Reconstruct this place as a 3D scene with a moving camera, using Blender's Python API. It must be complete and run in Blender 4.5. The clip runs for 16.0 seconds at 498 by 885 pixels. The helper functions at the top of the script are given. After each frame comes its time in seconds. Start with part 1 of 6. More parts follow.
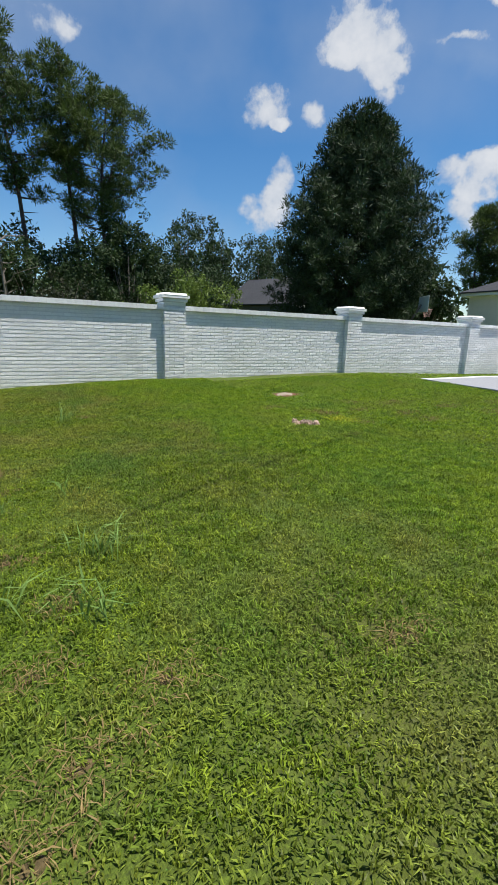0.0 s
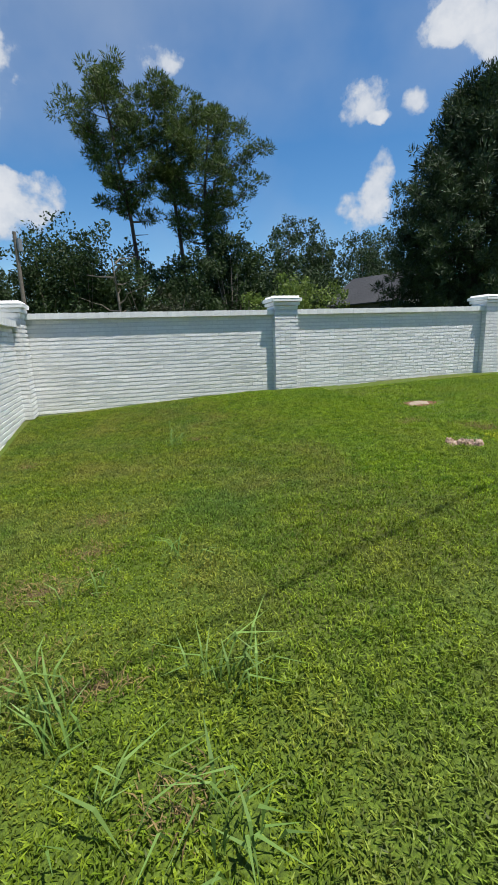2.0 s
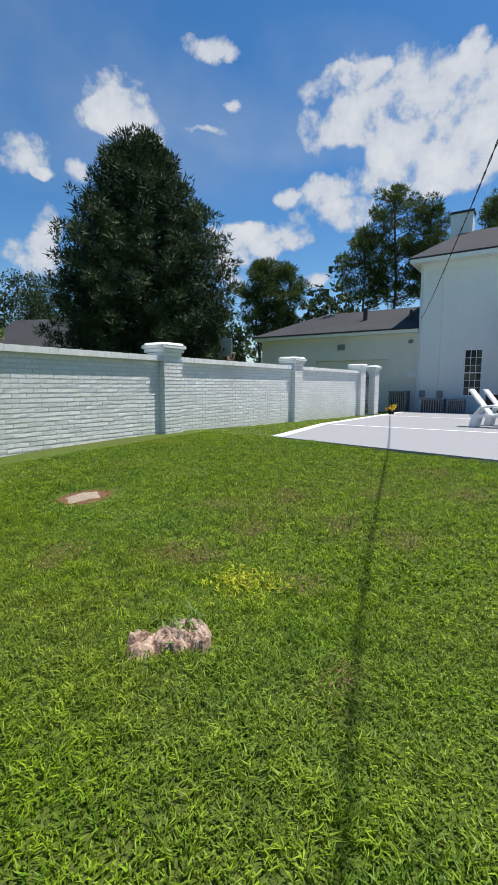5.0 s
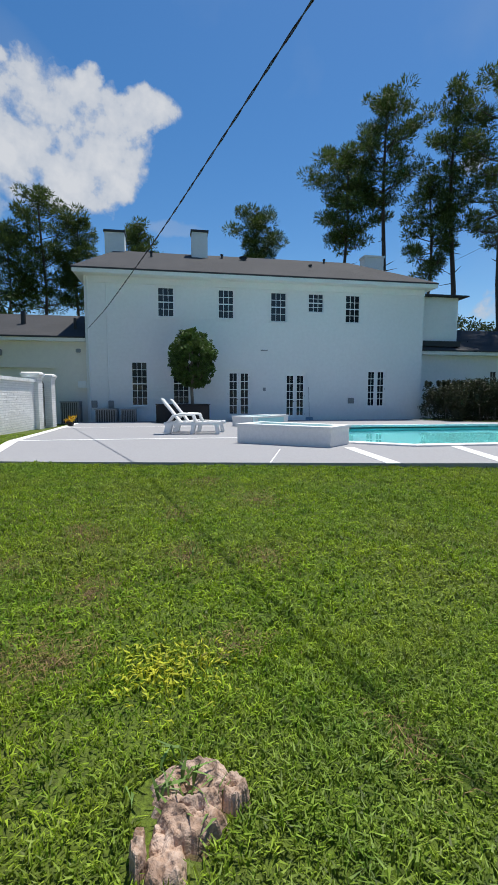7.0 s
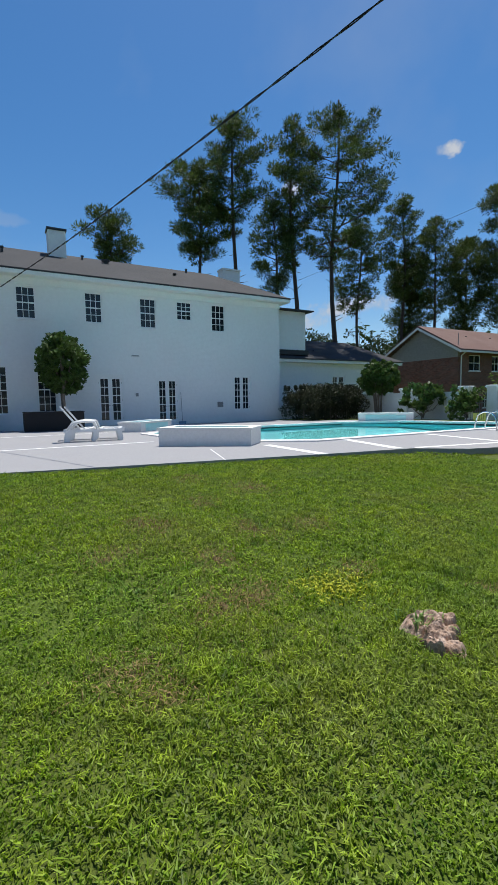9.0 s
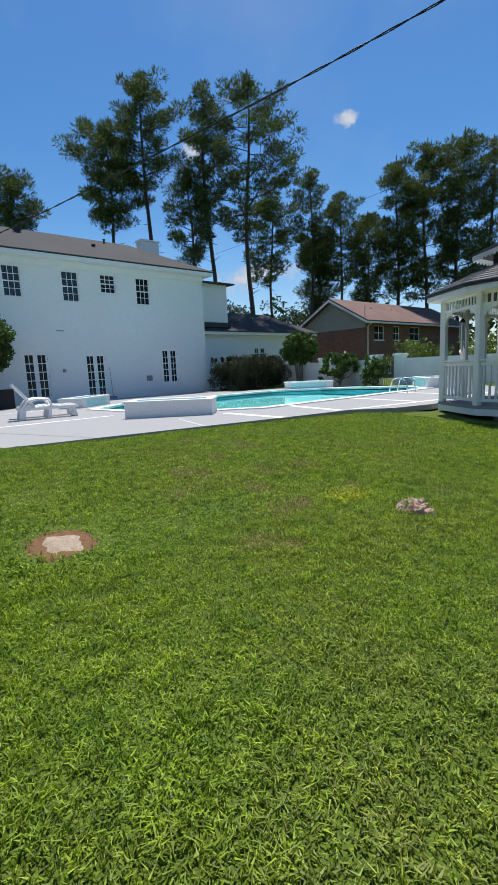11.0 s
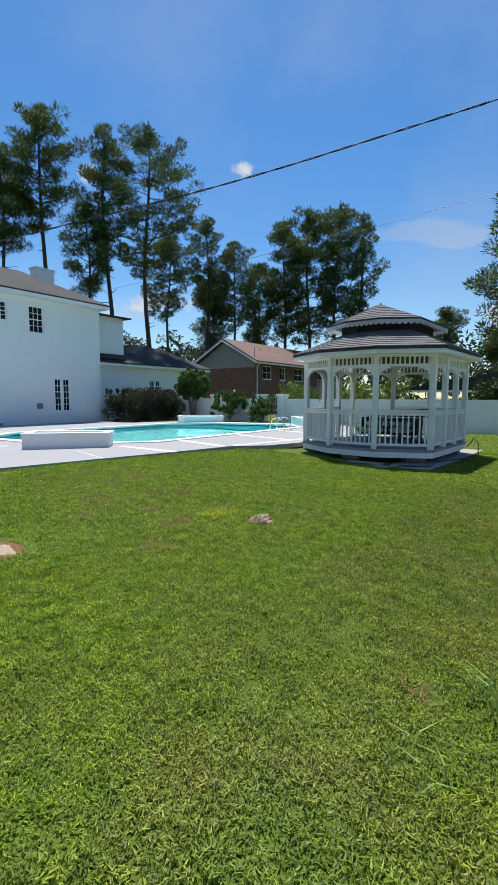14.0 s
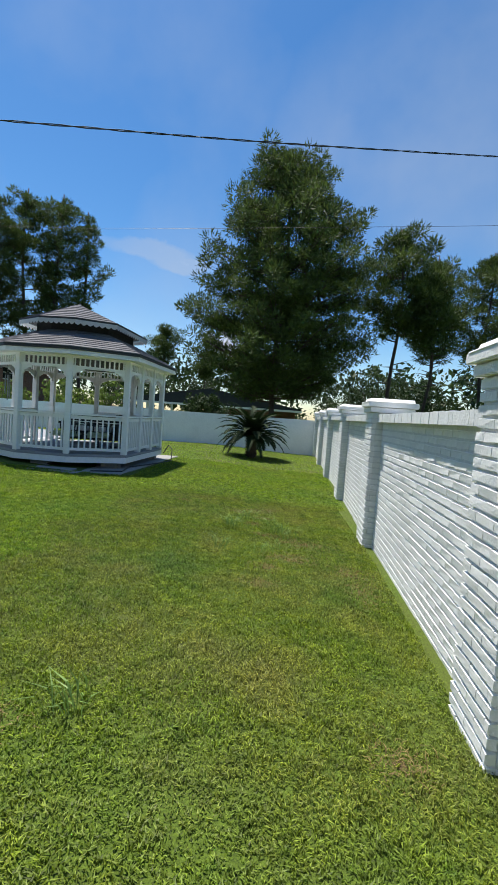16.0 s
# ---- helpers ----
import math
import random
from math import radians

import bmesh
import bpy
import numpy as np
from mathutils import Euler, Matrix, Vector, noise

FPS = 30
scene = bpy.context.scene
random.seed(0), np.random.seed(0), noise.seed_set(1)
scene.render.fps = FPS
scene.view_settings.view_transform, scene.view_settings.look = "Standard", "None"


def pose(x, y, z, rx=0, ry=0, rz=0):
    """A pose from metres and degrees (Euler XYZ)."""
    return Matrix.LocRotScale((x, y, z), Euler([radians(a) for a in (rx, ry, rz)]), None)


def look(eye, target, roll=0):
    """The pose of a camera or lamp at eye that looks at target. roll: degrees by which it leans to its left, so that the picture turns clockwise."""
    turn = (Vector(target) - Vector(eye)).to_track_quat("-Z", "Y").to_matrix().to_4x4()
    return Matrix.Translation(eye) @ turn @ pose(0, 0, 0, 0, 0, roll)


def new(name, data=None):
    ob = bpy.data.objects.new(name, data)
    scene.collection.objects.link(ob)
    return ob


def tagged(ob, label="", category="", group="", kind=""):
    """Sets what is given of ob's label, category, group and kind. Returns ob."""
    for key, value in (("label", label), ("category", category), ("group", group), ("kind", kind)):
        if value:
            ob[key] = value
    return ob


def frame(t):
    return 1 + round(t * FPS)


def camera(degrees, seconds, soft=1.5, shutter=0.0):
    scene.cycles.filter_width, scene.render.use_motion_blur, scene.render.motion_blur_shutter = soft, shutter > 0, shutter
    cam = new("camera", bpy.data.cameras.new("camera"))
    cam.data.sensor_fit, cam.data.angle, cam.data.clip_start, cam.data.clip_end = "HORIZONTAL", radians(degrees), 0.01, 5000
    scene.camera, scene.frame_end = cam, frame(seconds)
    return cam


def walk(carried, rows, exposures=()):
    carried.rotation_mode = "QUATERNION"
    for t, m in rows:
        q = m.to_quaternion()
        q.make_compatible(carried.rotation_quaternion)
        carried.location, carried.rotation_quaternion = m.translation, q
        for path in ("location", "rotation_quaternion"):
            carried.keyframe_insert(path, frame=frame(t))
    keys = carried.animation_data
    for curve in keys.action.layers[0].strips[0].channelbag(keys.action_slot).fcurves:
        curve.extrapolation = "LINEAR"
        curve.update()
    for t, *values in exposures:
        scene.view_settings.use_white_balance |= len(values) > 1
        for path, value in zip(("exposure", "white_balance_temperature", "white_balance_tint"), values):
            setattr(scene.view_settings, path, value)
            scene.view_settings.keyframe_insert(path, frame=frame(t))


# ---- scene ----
cam = camera(57.9, 16.0, soft=1.0)
PATH = [
    (0, (-0.671, 0.67, 1.147), (0.34, 2.332, 0.68), 1.9),
    (0.5, (-0.797, 0.899, 1.094), (-0.114, 2.713, 0.601), 0.5),
    (1, (-0.896, 1.205, 1.093), (-0.408, 3.089, 0.631), -1.5),
    (1.5, (-0.798, 1.46, 1.113), (-0.352, 3.358, 0.668), -1.4),
    (2, (-0.52, 1.696, 1.152), (0.088, 3.549, 0.705), -2.0),
    (2.5, (-0.189, 1.948, 1.141), (0.725, 3.675, 0.713), -0.8),
    (3, (0.228, 2.194, 1.183), (1.417, 3.753, 0.788), -0.4),
    (3.2, (0.401, 2.306, 1.176), (1.669, 3.808, 0.806), 0.0),
    (5.3, (1.745, 4.257, 1.13), (3.479, 5.218, 0.868), -0.3),
    (5.5, (1.793, 4.4, 1.105), (3.579, 5.255, 0.828), -0.5),
    (6, (1.908, 4.739, 1.057), (3.833, 5.217, 0.794), 0.0),
    (6.5, (1.983, 5.036, 1.085), (3.968, 5.076, 0.843), 0.3),
    (7, (1.93, 5.336, 1.131), (3.892, 5.002, 0.929), 0.1),
    (7.5, (1.875, 5.848, 1.146), (3.808, 5.361, 0.982), 0.8),
    (8, (1.759, 6.257, 1.148), (3.655, 5.64, 0.992), 0.2),
    (8.5, (1.71, 6.714, 1.116), (3.542, 5.929, 0.948), -0.4),
    (9, (1.652, 7.093, 1.15), (3.393, 6.126, 0.963), -0.9),
    (9.5, (1.534, 7.465, 1.133), (3.167, 6.338, 0.879), -2.0),
    (12, (0.689, 9.368, 1.389), (2.195, 8.093, 1.063), -2.5),
    (12.5, (0.373, 9.582, 1.452), (1.884, 8.308, 1.146), -1.8),
    (13, (0.116, 9.67, 1.425), (1.596, 8.352, 1.155), -1.3),
    (13.5, (0.075, 9.719, 1.483), (1.459, 8.295, 1.245), -1.0),
    (14, (0.003, 9.674, 1.501), (1.19, 8.076, 1.301), 0.2),
    (14.5, (-0.161, 9.531, 1.501), (0.743, 7.756, 1.319), 1.5),
    (15, (-0.347, 9.411, 1.487), (0.24, 7.507, 1.323), 2.6),
    (15.5, (-0.504, 9.332, 1.458), (-0.205, 7.36, 1.318), 3.5),
    (16, (-0.623, 9.295, 1.446), (-0.525, 7.301, 1.326), 4.1),
]
walk(cam, [(t, look(eye, target, roll)) for t, eye, target, roll in PATH],
     exposures=[(0, 0.47), (3, 0.50), (6, 0.36), (9, 0.26), (9.7, 0.26), (12, 0.54), (14, 0.57), (16, 0.60)])

# ---- light ----
SUN_AZ, SUN_EL = 135.0, 71.0     # degrees clockwise from +y, and above the horizon
world = bpy.data.worlds.new("sky")
scene.world = world
world.use_nodes = True
wn, wl = world.node_tree.nodes, world.node_tree.links
wn.clear()
w_out = wn.new("ShaderNodeOutputWorld")
w_bg = wn.new("ShaderNodeBackground")
w_bg.inputs["Strength"].default_value = 0.10
sky = wn.new("ShaderNodeTexSky")
sky.sky_type = "NISHITA"
sky.sun_disc = False
sky.sun_elevation = radians(SUN_EL)
sky.sun_rotation = radians(SUN_AZ)
sky.air_density, sky.dust_density, sky.ozone_density = 1.0, 0.3, 2.2
wl.new(w_bg.outputs[0], w_out.inputs[0])


def sky_math(op, a, b=None, clamp=False):
    n = wn.new("ShaderNodeMath")
    n.operation, n.use_clamp = op, clamp
    for i, v in enumerate((a, b)):
        if v is None:
            continue
        if isinstance(v, (int, float)):
            n.inputs[i].default_value = v
        else:
            wl.new(v, n.inputs[i])
    return n.outputs[0]


# fair-weather cumulus: (azimuth, elevation, half width, half height) in degrees, bank by bank
BANK_NORTH = [(9.7, 27.5, 2.0, 1.4), (31.8, 23.5, 2.6, 2.1), (34.1, 22.2, 1.2, 0.5), (41.7, 29.4, 3.1, 2.0), (43.1, 27.1, 3.2, 2.2), (45.1, 24.9, 1.7, 1.6), (39.0, 27.3, 2.4, 1.1),
              (37.8, 23.0, 1.4, 1.3), (33.5, 16.2, 1.5, 2.3), (32.3, 13.7, 2.4, 1.8), (51.6, 27.3, 2.3, 0.4), (54.2, 16.8, 2.8, 1.3), (54.6, 13.4, 2.2, 2.0)]
BANK_WEST = [(-9.7, 27.8, 4.0, 2.6), (-8.9, 24.8, 3.9, 2.8), (-10.7, 21.1, 3.2, 2.0), (-8.5, 16.1, 3.5, 1.3), (-4.5, 15.6, 3.6, 1.8), (-8.2, 13.3, 4.2, 2.0)]
BANK_EAST = [(66.2, 31.0, 3.1, 1.1), (69.8, 31.9, 2.2, 1.1), (76.0, 30.3, 5.4, 2.2), (83.5, 29.6, 4.5, 2.2), (88.0, 30.0, 2.5, 1.5), (81.1, 32.5, 1.1, 0.9), (66.1, 27.4, 2.9, 2.1),
             (71.4, 27.4, 4.1, 2.4), (76.7, 26.0, 5.1, 3.0), (83.6, 25.6, 3.9, 3.0), (74.6, 22.4, 6.2, 2.2), (81.4, 22.0, 3.7, 1.9)]
BANK_LOW = [(57.0, 17.5, 2.6, 1.3), (61.0, 17.6, 3.8, 1.8), (65.3, 20.9, 2.8, 1.9), (69.2, 18.9, 2.9, 1.4), (61.2, 21.2, 1.3, 0.9), (56.9, 15.5, 3.1, 1.1), (65.4, 12.5, 1.5, 1.0), (52.4, 34.0, 2.4, 0.9), (54.8, 29.5, 1.1, 0.5)]
BANK_SOUTH = [(142.7, 25.7, 1.3, 0.5), (124.1, 23.7, 1.4, 1.2), (132.6, 11.3, 4.6, 1.2), (128.3, 9.3, 2.7, 1.3), (173.0, 8.4, 2.9, 1.9), (179.2, 6.6, 2.8, 1.1)]
CLOUDS = BANK_NORTH + BANK_WEST + BANK_EAST + BANK_LOW + BANK_SOUTH
# thin high veils, same columns
VEILS = [(12.0, 33.0, 34.0, 9.0), (-20.0, 28.0, 22.0, 8.0), (163.3, 18.5, 4.9, 0.9), (167.3, 17.6, 3.2, 0.9), (60.0, 30.0, 14.0, 5.0), (-158.0, 30.0, 18.0, 10.0), (90.6, 19.3, 2.6, 0.6)]
w_tc = wn.new("ShaderNodeTexCoord")
w_n1 = wn.new("ShaderNodeTexNoise")
w_n1.inputs["Scale"].default_value, w_n1.inputs["Detail"].default_value, w_n1.inputs["Roughness"].default_value = 17.0, 9.0, 0.58
wl.new(w_tc.outputs["Generated"], w_n1.inputs["Vector"])
w_n2 = wn.new("ShaderNodeTexNoise")
w_n2.inputs["Scale"].default_value, w_n2.inputs["Detail"].default_value = 3.0, 5.0
wl.new(w_tc.outputs["Generated"], w_n2.inputs["Vector"])
w_warp = wn.new("ShaderNodeTexNoise")
w_warp.inputs["Scale"].default_value, w_warp.inputs["Detail"].default_value, w_warp.inputs["Roughness"].default_value = 11.0, 6.0, 0.6
wl.new(w_tc.outputs["Generated"], w_warp.inputs["Vector"])
w_shift = wn.new("ShaderNodeVectorMath")
w_shift.operation = "MULTIPLY_ADD"
w_shift.inputs[1].default_value, w_shift.inputs[2].default_value = (0.055, 0.055, 0.055), (-0.0275, -0.0275, -0.0275)
wl.new(w_warp.outputs["Color"], w_shift.inputs[0])
w_dir = wn.new("ShaderNodeVectorMath")
wl.new(w_tc.outputs["Generated"], w_dir.inputs[0])
wl.new(w_shift.outputs[0], w_dir.inputs[1])
w_field, w_veil = None, None
for c_az, c_el, c_w, c_h in CLOUDS + VEILS:
    ca, ce = radians(c_az), radians(c_el)
    ahead = Vector((math.sin(ca) * math.cos(ce), math.cos(ca) * math.cos(ce), math.sin(ce)))
    side = Vector((math.cos(ca), -math.sin(ca), 0))
    above = side.cross(ahead)
    terms = []
    for axis, size in ((side, c_w), (above, c_h)):
        d = wn.new("ShaderNodeVectorMath")
        d.operation = "DOT_PRODUCT"
        d.inputs[1].default_value = axis / math.sin(radians(size * 1.38 + 0.12))
        wl.new(w_dir.outputs[0], d.inputs[0])
        terms.append(sky_math("MULTIPLY", d.outputs["Value"], d.outputs["Value"]))
    front = wn.new("ShaderNodeVectorMath")
    front.operation = "DOT_PRODUCT"
    front.inputs[1].default_value = ahead
    wl.new(w_tc.outputs["Generated"], front.inputs[0])
    blob = sky_math("SUBTRACT", 1.0, sky_math("ADD", terms[0], terms[1]))
    blob = sky_math("MULTIPLY", sky_math("MAXIMUM", blob, 0.0), sky_math("GREATER_THAN", front.outputs["Value"], 0.0))
    if (c_az, c_el, c_w, c_h) in VEILS:
        w_veil = blob if w_veil is None else sky_math("MAXIMUM", w_veil, blob)
    else:
        w_field = blob if w_field is None else sky_math("ADD", w_field, blob)
w_full = sky_math("MINIMUM", w_field, 1.15)
w_puff = sky_math("MULTIPLY", sky_math("SUBTRACT", w_n1.outputs["Fac"], 0.5), 2.7)
w_body = sky_math("ADD", sky_math("SUBTRACT", w_full, 0.44), w_puff)
w_mask = sky_math("MULTIPLY", w_body, 1.9, True)
w_mask = sky_math("MULTIPLY", w_mask, sky_math("MULTIPLY", w_field, 3.5, True))
w_haze = sky_math("MULTIPLY", sky_math("SUBTRACT", w_n2.outputs["Fac"], 0.5), 0.9, True)
w_thin = sky_math("MULTIPLY", sky_math("SUBTRACT", w_n2.outputs["Fac"], 0.28), 1.15, True)
w_haze = sky_math("MAXIMUM", w_haze, sky_math("MULTIPLY", sky_math("MULTIPLY", w_veil, 1.6, True), w_thin))
w_mask = sky_math("MAXIMUM", sky_math("MULTIPLY", w_mask, 0.94), w_haze)
w_vivid = wn.new("ShaderNodeHueSaturation")
w_vivid.inputs["Saturation"].default_value, w_vivid.inputs["Value"].default_value = 1.32, 0.96
wl.new(sky.outputs[0], w_vivid.inputs["Color"])
w_cloud = wn.new("ShaderNodeMix")
w_cloud.data_type = "RGBA"
w_shade = wn.new("ShaderNodeMix")
w_shade.data_type = "RGBA"
w_shade.inputs["A"].default_value, w_shade.inputs["B"].default_value = (3.3, 3.8, 4.6, 1), (5.4, 5.55, 5.8, 1)
wl.new(sky_math("MULTIPLY", sky_math("SUBTRACT", w_body, -0.05), 0.95, True), w_shade.inputs["Factor"])
wl.new(w_mask, w_cloud.inputs["Factor"])
wl.new(w_vivid.outputs[0], w_cloud.inputs["A"])
wl.new(w_shade.outputs["Result"], w_cloud.inputs["B"])
wl.new(w_cloud.outputs["Result"], w_bg.inputs["Color"])

sun_data = bpy.data.lights.new("sun", "SUN")
sun_data.energy, sun_data.angle, sun_data.color = 4.6, radians(0.53), (1.0, 0.96, 0.88)
sun = new("sun", sun_data)
sa, se = radians(SUN_AZ), radians(SUN_EL)
sun.matrix_world = look((60 * math.sin(sa) * math.cos(se), 60 * math.cos(sa) * math.cos(se), 60 * math.sin(se)), (0, 0, 0))

# ---- materials ----
def mat(name, c1, c2=None, scale=8.0, rough=0.8, bump=0.0, bump_scale=60.0, metal=0.0, spec=0.3, stain=None, stain_scale=0.7, stain_amount=0.0, tint=None, tint_scale=0.5, tint_amount=0.0,
        island=0.0, instance=0.0, translucent=0.0, coords="Object"):
    """Two-scale procedural surface: fine grain between c1 and c2, large stains, relief."""
    m = bpy.data.materials.new(name)
    m.use_nodes = True
    n, l = m.node_tree.nodes, m.node_tree.links
    p = n["Principled BSDF"]
    p.inputs["Roughness"].default_value, p.inputs["Metallic"].default_value = rough, metal
    p.inputs["Specular IOR Level"].default_value = spec
    tc = n.new("ShaderNodeTexCoord")
    grain = n.new("ShaderNodeTexNoise")
    grain.inputs["Scale"].default_value, grain.inputs["Detail"].default_value, grain.inputs["Roughness"].default_value = scale, 6.0, 0.65
    l.new(tc.outputs[coords], grain.inputs["Vector"])
    ramp = n.new("ShaderNodeMapRange")
    ramp.inputs["From Min"].default_value, ramp.inputs["From Max"].default_value = 0.32, 0.68
    l.new(grain.outputs["Fac"], ramp.inputs["Value"])
    mix = n.new("ShaderNodeMix")
    mix.data_type = "RGBA"
    mix.inputs["A"].default_value, mix.inputs["B"].default_value = (*c1, 1), (*(c2 or c1), 1)
    l.new(ramp.outputs["Result"], mix.inputs["Factor"])
    out = mix.outputs["Result"]
    for k, (colour, size, amount) in enumerate(((tint, tint_scale, tint_amount), (stain, stain_scale, stain_amount))):
        if not colour:
            continue
        big = n.new("ShaderNodeTexNoise")
        big.noise_dimensions = "4D"
        big.inputs["W"].default_value = 3.7 * k
        big.inputs["Scale"].default_value, big.inputs["Detail"].default_value = size, 5.0
        l.new(tc.outputs[coords], big.inputs["Vector"])
        br = n.new("ShaderNodeMapRange")
        br.inputs["From Min"].default_value, br.inputs["From Max"].default_value = 0.45, 0.75
        br.inputs["To Max"].default_value = amount
        l.new(big.outputs["Fac"], br.inputs["Value"])
        m2 = n.new("ShaderNodeMix")
        m2.data_type = "RGBA"
        m2.inputs["B"].default_value = (*colour, 1)
        l.new(br.outputs["Result"], m2.inputs["Factor"])
        l.new(out, m2.inputs["A"])
        out = m2.outputs["Result"]
    if island or instance:
        src = n.new("ShaderNodeNewGeometry").outputs["Random Per Island"] if island else n.new("ShaderNodeObjectInfo").outputs["Random"]
        vr = n.new("ShaderNodeMapRange")
        k = island or instance
        vr.inputs["To Min"].default_value, vr.inputs["To Max"].default_value = 1 - k, 1 + k
        l.new(src, vr.inputs["Value"])
        hsv = n.new("ShaderNodeHueSaturation")
        l.new(vr.outputs["Result"], hsv.inputs["Value"])
        l.new(out, hsv.inputs["Color"])
        out = hsv.outputs["Color"]
    l.new(out, p.inputs["Base Color"])
    if bump:
        bn = n.new("ShaderNodeTexNoise")
        bn.inputs["Scale"].default_value, bn.inputs["Detail"].default_value = bump_scale, 4.0
        l.new(tc.outputs[coords], bn.inputs["Vector"])
        b = n.new("ShaderNodeBump")
        b.inputs["Strength"].default_value, b.inputs["Distance"].default_value = bump, 0.01
        l.new(bn.outputs["Fac"], b.inputs["Height"])
        l.new(b.outputs["Normal"], p.inputs["Normal"])
    if translucent:
        tr = n.new("ShaderNodeBsdfTranslucent")
        l.new(out, tr.inputs["Color"])
        ms = n.new("ShaderNodeMixShader")
        ms.inputs["Fac"].default_value = translucent
        l.new(p.outputs[0], ms.inputs[1])
        l.new(tr.outputs[0], ms.inputs[2])
        l.new(ms.outputs[0], n["Material Output"].inputs["Surface"])
    return m


def brick_relief(m, length, height, joint, strength, axes="XZ", mortar=None):
    """Brick courses as relief, and mortar colour where given, on an existing material."""
    n, l = m.node_tree.nodes, m.node_tree.links
    p = n["Principled BSDF"]
    tc = n.new("ShaderNodeTexCoord")
    sp = n.new("ShaderNodeSeparateXYZ")
    l.new(tc.outputs["Object"], sp.inputs[0])
    add = n.new("ShaderNodeMath")
    add.operation = "ADD"
    l.new(sp.outputs["X"], add.inputs[0])
    l.new(sp.outputs["Y"], add.inputs[1])
    cb = n.new("ShaderNodeCombineXYZ")
    l.new(add.outputs[0], cb.inputs["X"])
    l.new(sp.outputs["Z"], cb.inputs["Y"])
    br = n.new("ShaderNodeTexBrick")
    br.inputs["Scale"].default_value = 1.0
    br.inputs["Brick Width"].default_value, br.inputs["Row Height"].default_value = length, height
    br.inputs["Mortar Size"].default_value, br.inputs["Mortar Smooth"].default_value = joint, 0.4
    l.new(cb.outputs[0], br.inputs["Vector"])
    b = n.new("ShaderNodeBump")
    b.inputs["Strength"].default_value, b.inputs["Distance"].default_value, b.invert = strength, 0.01, True
    l.new(br.outputs["Fac"], b.inputs["Height"])
    l.new(b.outputs["Normal"], p.inputs["Normal"])
    if mortar:
        src = p.inputs["Base Color"].links[0].from_socket
        mx = n.new("ShaderNodeMix")
        mx.data_type = "RGBA"
        br.inputs["Color1"].default_value, br.inputs["Color2"].default_value = (0.6, 0.6, 0.6, 1), (1.25, 1.2, 1.2, 1)
        mul = n.new("ShaderNodeMix")
        mul.data_type, mul.blend_type = "RGBA", "MULTIPLY"
        mul.inputs["Factor"].default_value = 1.0
        l.new(src, mul.inputs["A"])
        l.new(br.outputs["Color"], mul.inputs["B"])
        l.new(mul.outputs["Result"], mx.inputs["A"])
        mx.inputs["B"].default_value = (*mortar, 1)
        l.new(br.outputs["Fac"], mx.inputs["Factor"])
        l.new(mx.outputs["Result"], p.inputs["Base Color"])
    return m


WHITE = mat("painted_brick_white", (0.86, 0.86, 0.85), (0.77, 0.78, 0.78), 14, 0.6, 0.5, 55, stain=(0.55, 0.54, 0.5), stain_scale=1.1, stain_amount=0.35, island=0.05)
WHITE_PIECE = mat("painted_brick_piece", (0.86, 0.86, 0.85), (0.77, 0.78, 0.78), 14, 0.6, 0.5, 55, stain=(0.55, 0.54, 0.5), stain_scale=1.1, stain_amount=0.35, instance=0.05)
JOINT = mat("painted_joint", (0.74, 0.75, 0.75), (0.64, 0.65, 0.66), 20, 0.8, 0.4, 70)
HOUSE = brick_relief(mat("house_painted_brick", (0.88, 0.87, 0.85), (0.83, 0.82, 0.80), 6, 0.65, stain=(0.76, 0.75, 0.72), stain_scale=0.35, stain_amount=0.3), 0.21, 0.07, 0.008, 0.35)
GARAGE = mat("garage_cream", (0.83, 0.78, 0.69), (0.78, 0.73, 0.65), 5, 0.7, 0.2, 40, stain=(0.6, 0.57, 0.5), stain_scale=0.5, stain_amount=0.3)
TRIM = mat("white_trim", (0.87, 0.87, 0.85), (0.82, 0.82, 0.80), 10, 0.5, 0.1, 40)
WOOD_WHITE = mat("white_painted_wood", (0.88, 0.87, 0.85), (0.81, 0.80, 0.78), 18, 0.55, 0.15, 60, stain=(0.68, 0.68, 0.64), stain_scale=2.5, stain_amount=0.25)
SHINGLE = brick_relief(mat("grey_shingle", (0.056, 0.058, 0.064), (0.034, 0.035, 0.039), 30, 0.9, stain=(0.07, 0.071, 0.076), stain_scale=0.6, stain_amount=0.5), 0.3, 0.14, 0.012, 0.6)
SHINGLE_RED = mat("red_roof", (0.185, 0.115, 0.10), (0.135, 0.08, 0.07), 14, 0.85, 0.3, 30, stain=(0.23, 0.16, 0.145), stain_scale=0.5, stain_amount=0.5)
GAZ_SHINGLE = mat("gazebo_shingle", (0.16, 0.155, 0.16), (0.10, 0.098, 0.105), 40, 0.9, 0.5, 80, stain=(0.2, 0.19, 0.19), stain_scale=1.4, stain_amount=0.5, island=0.18)
BLACK = mat("black_metal", (0.02, 0.02, 0.022), (0.03, 0.03, 0.03), 20, 0.45, spec=0.5)
DARK = mat("dark_wicker", (0.018, 0.017, 0.018), (0.035, 0.032, 0.03), 60, 0.7, 0.5, 120)
CHROME = mat("chrome", (0.75, 0.76, 0.78), (0.65, 0.66, 0.68), 10, 0.15, metal=1.0)
GREYMETAL = mat("grey_metal", (0.30, 0.31, 0.32), (0.22, 0.23, 0.24), 14, 0.55, 0.1, 40, metal=0.4)
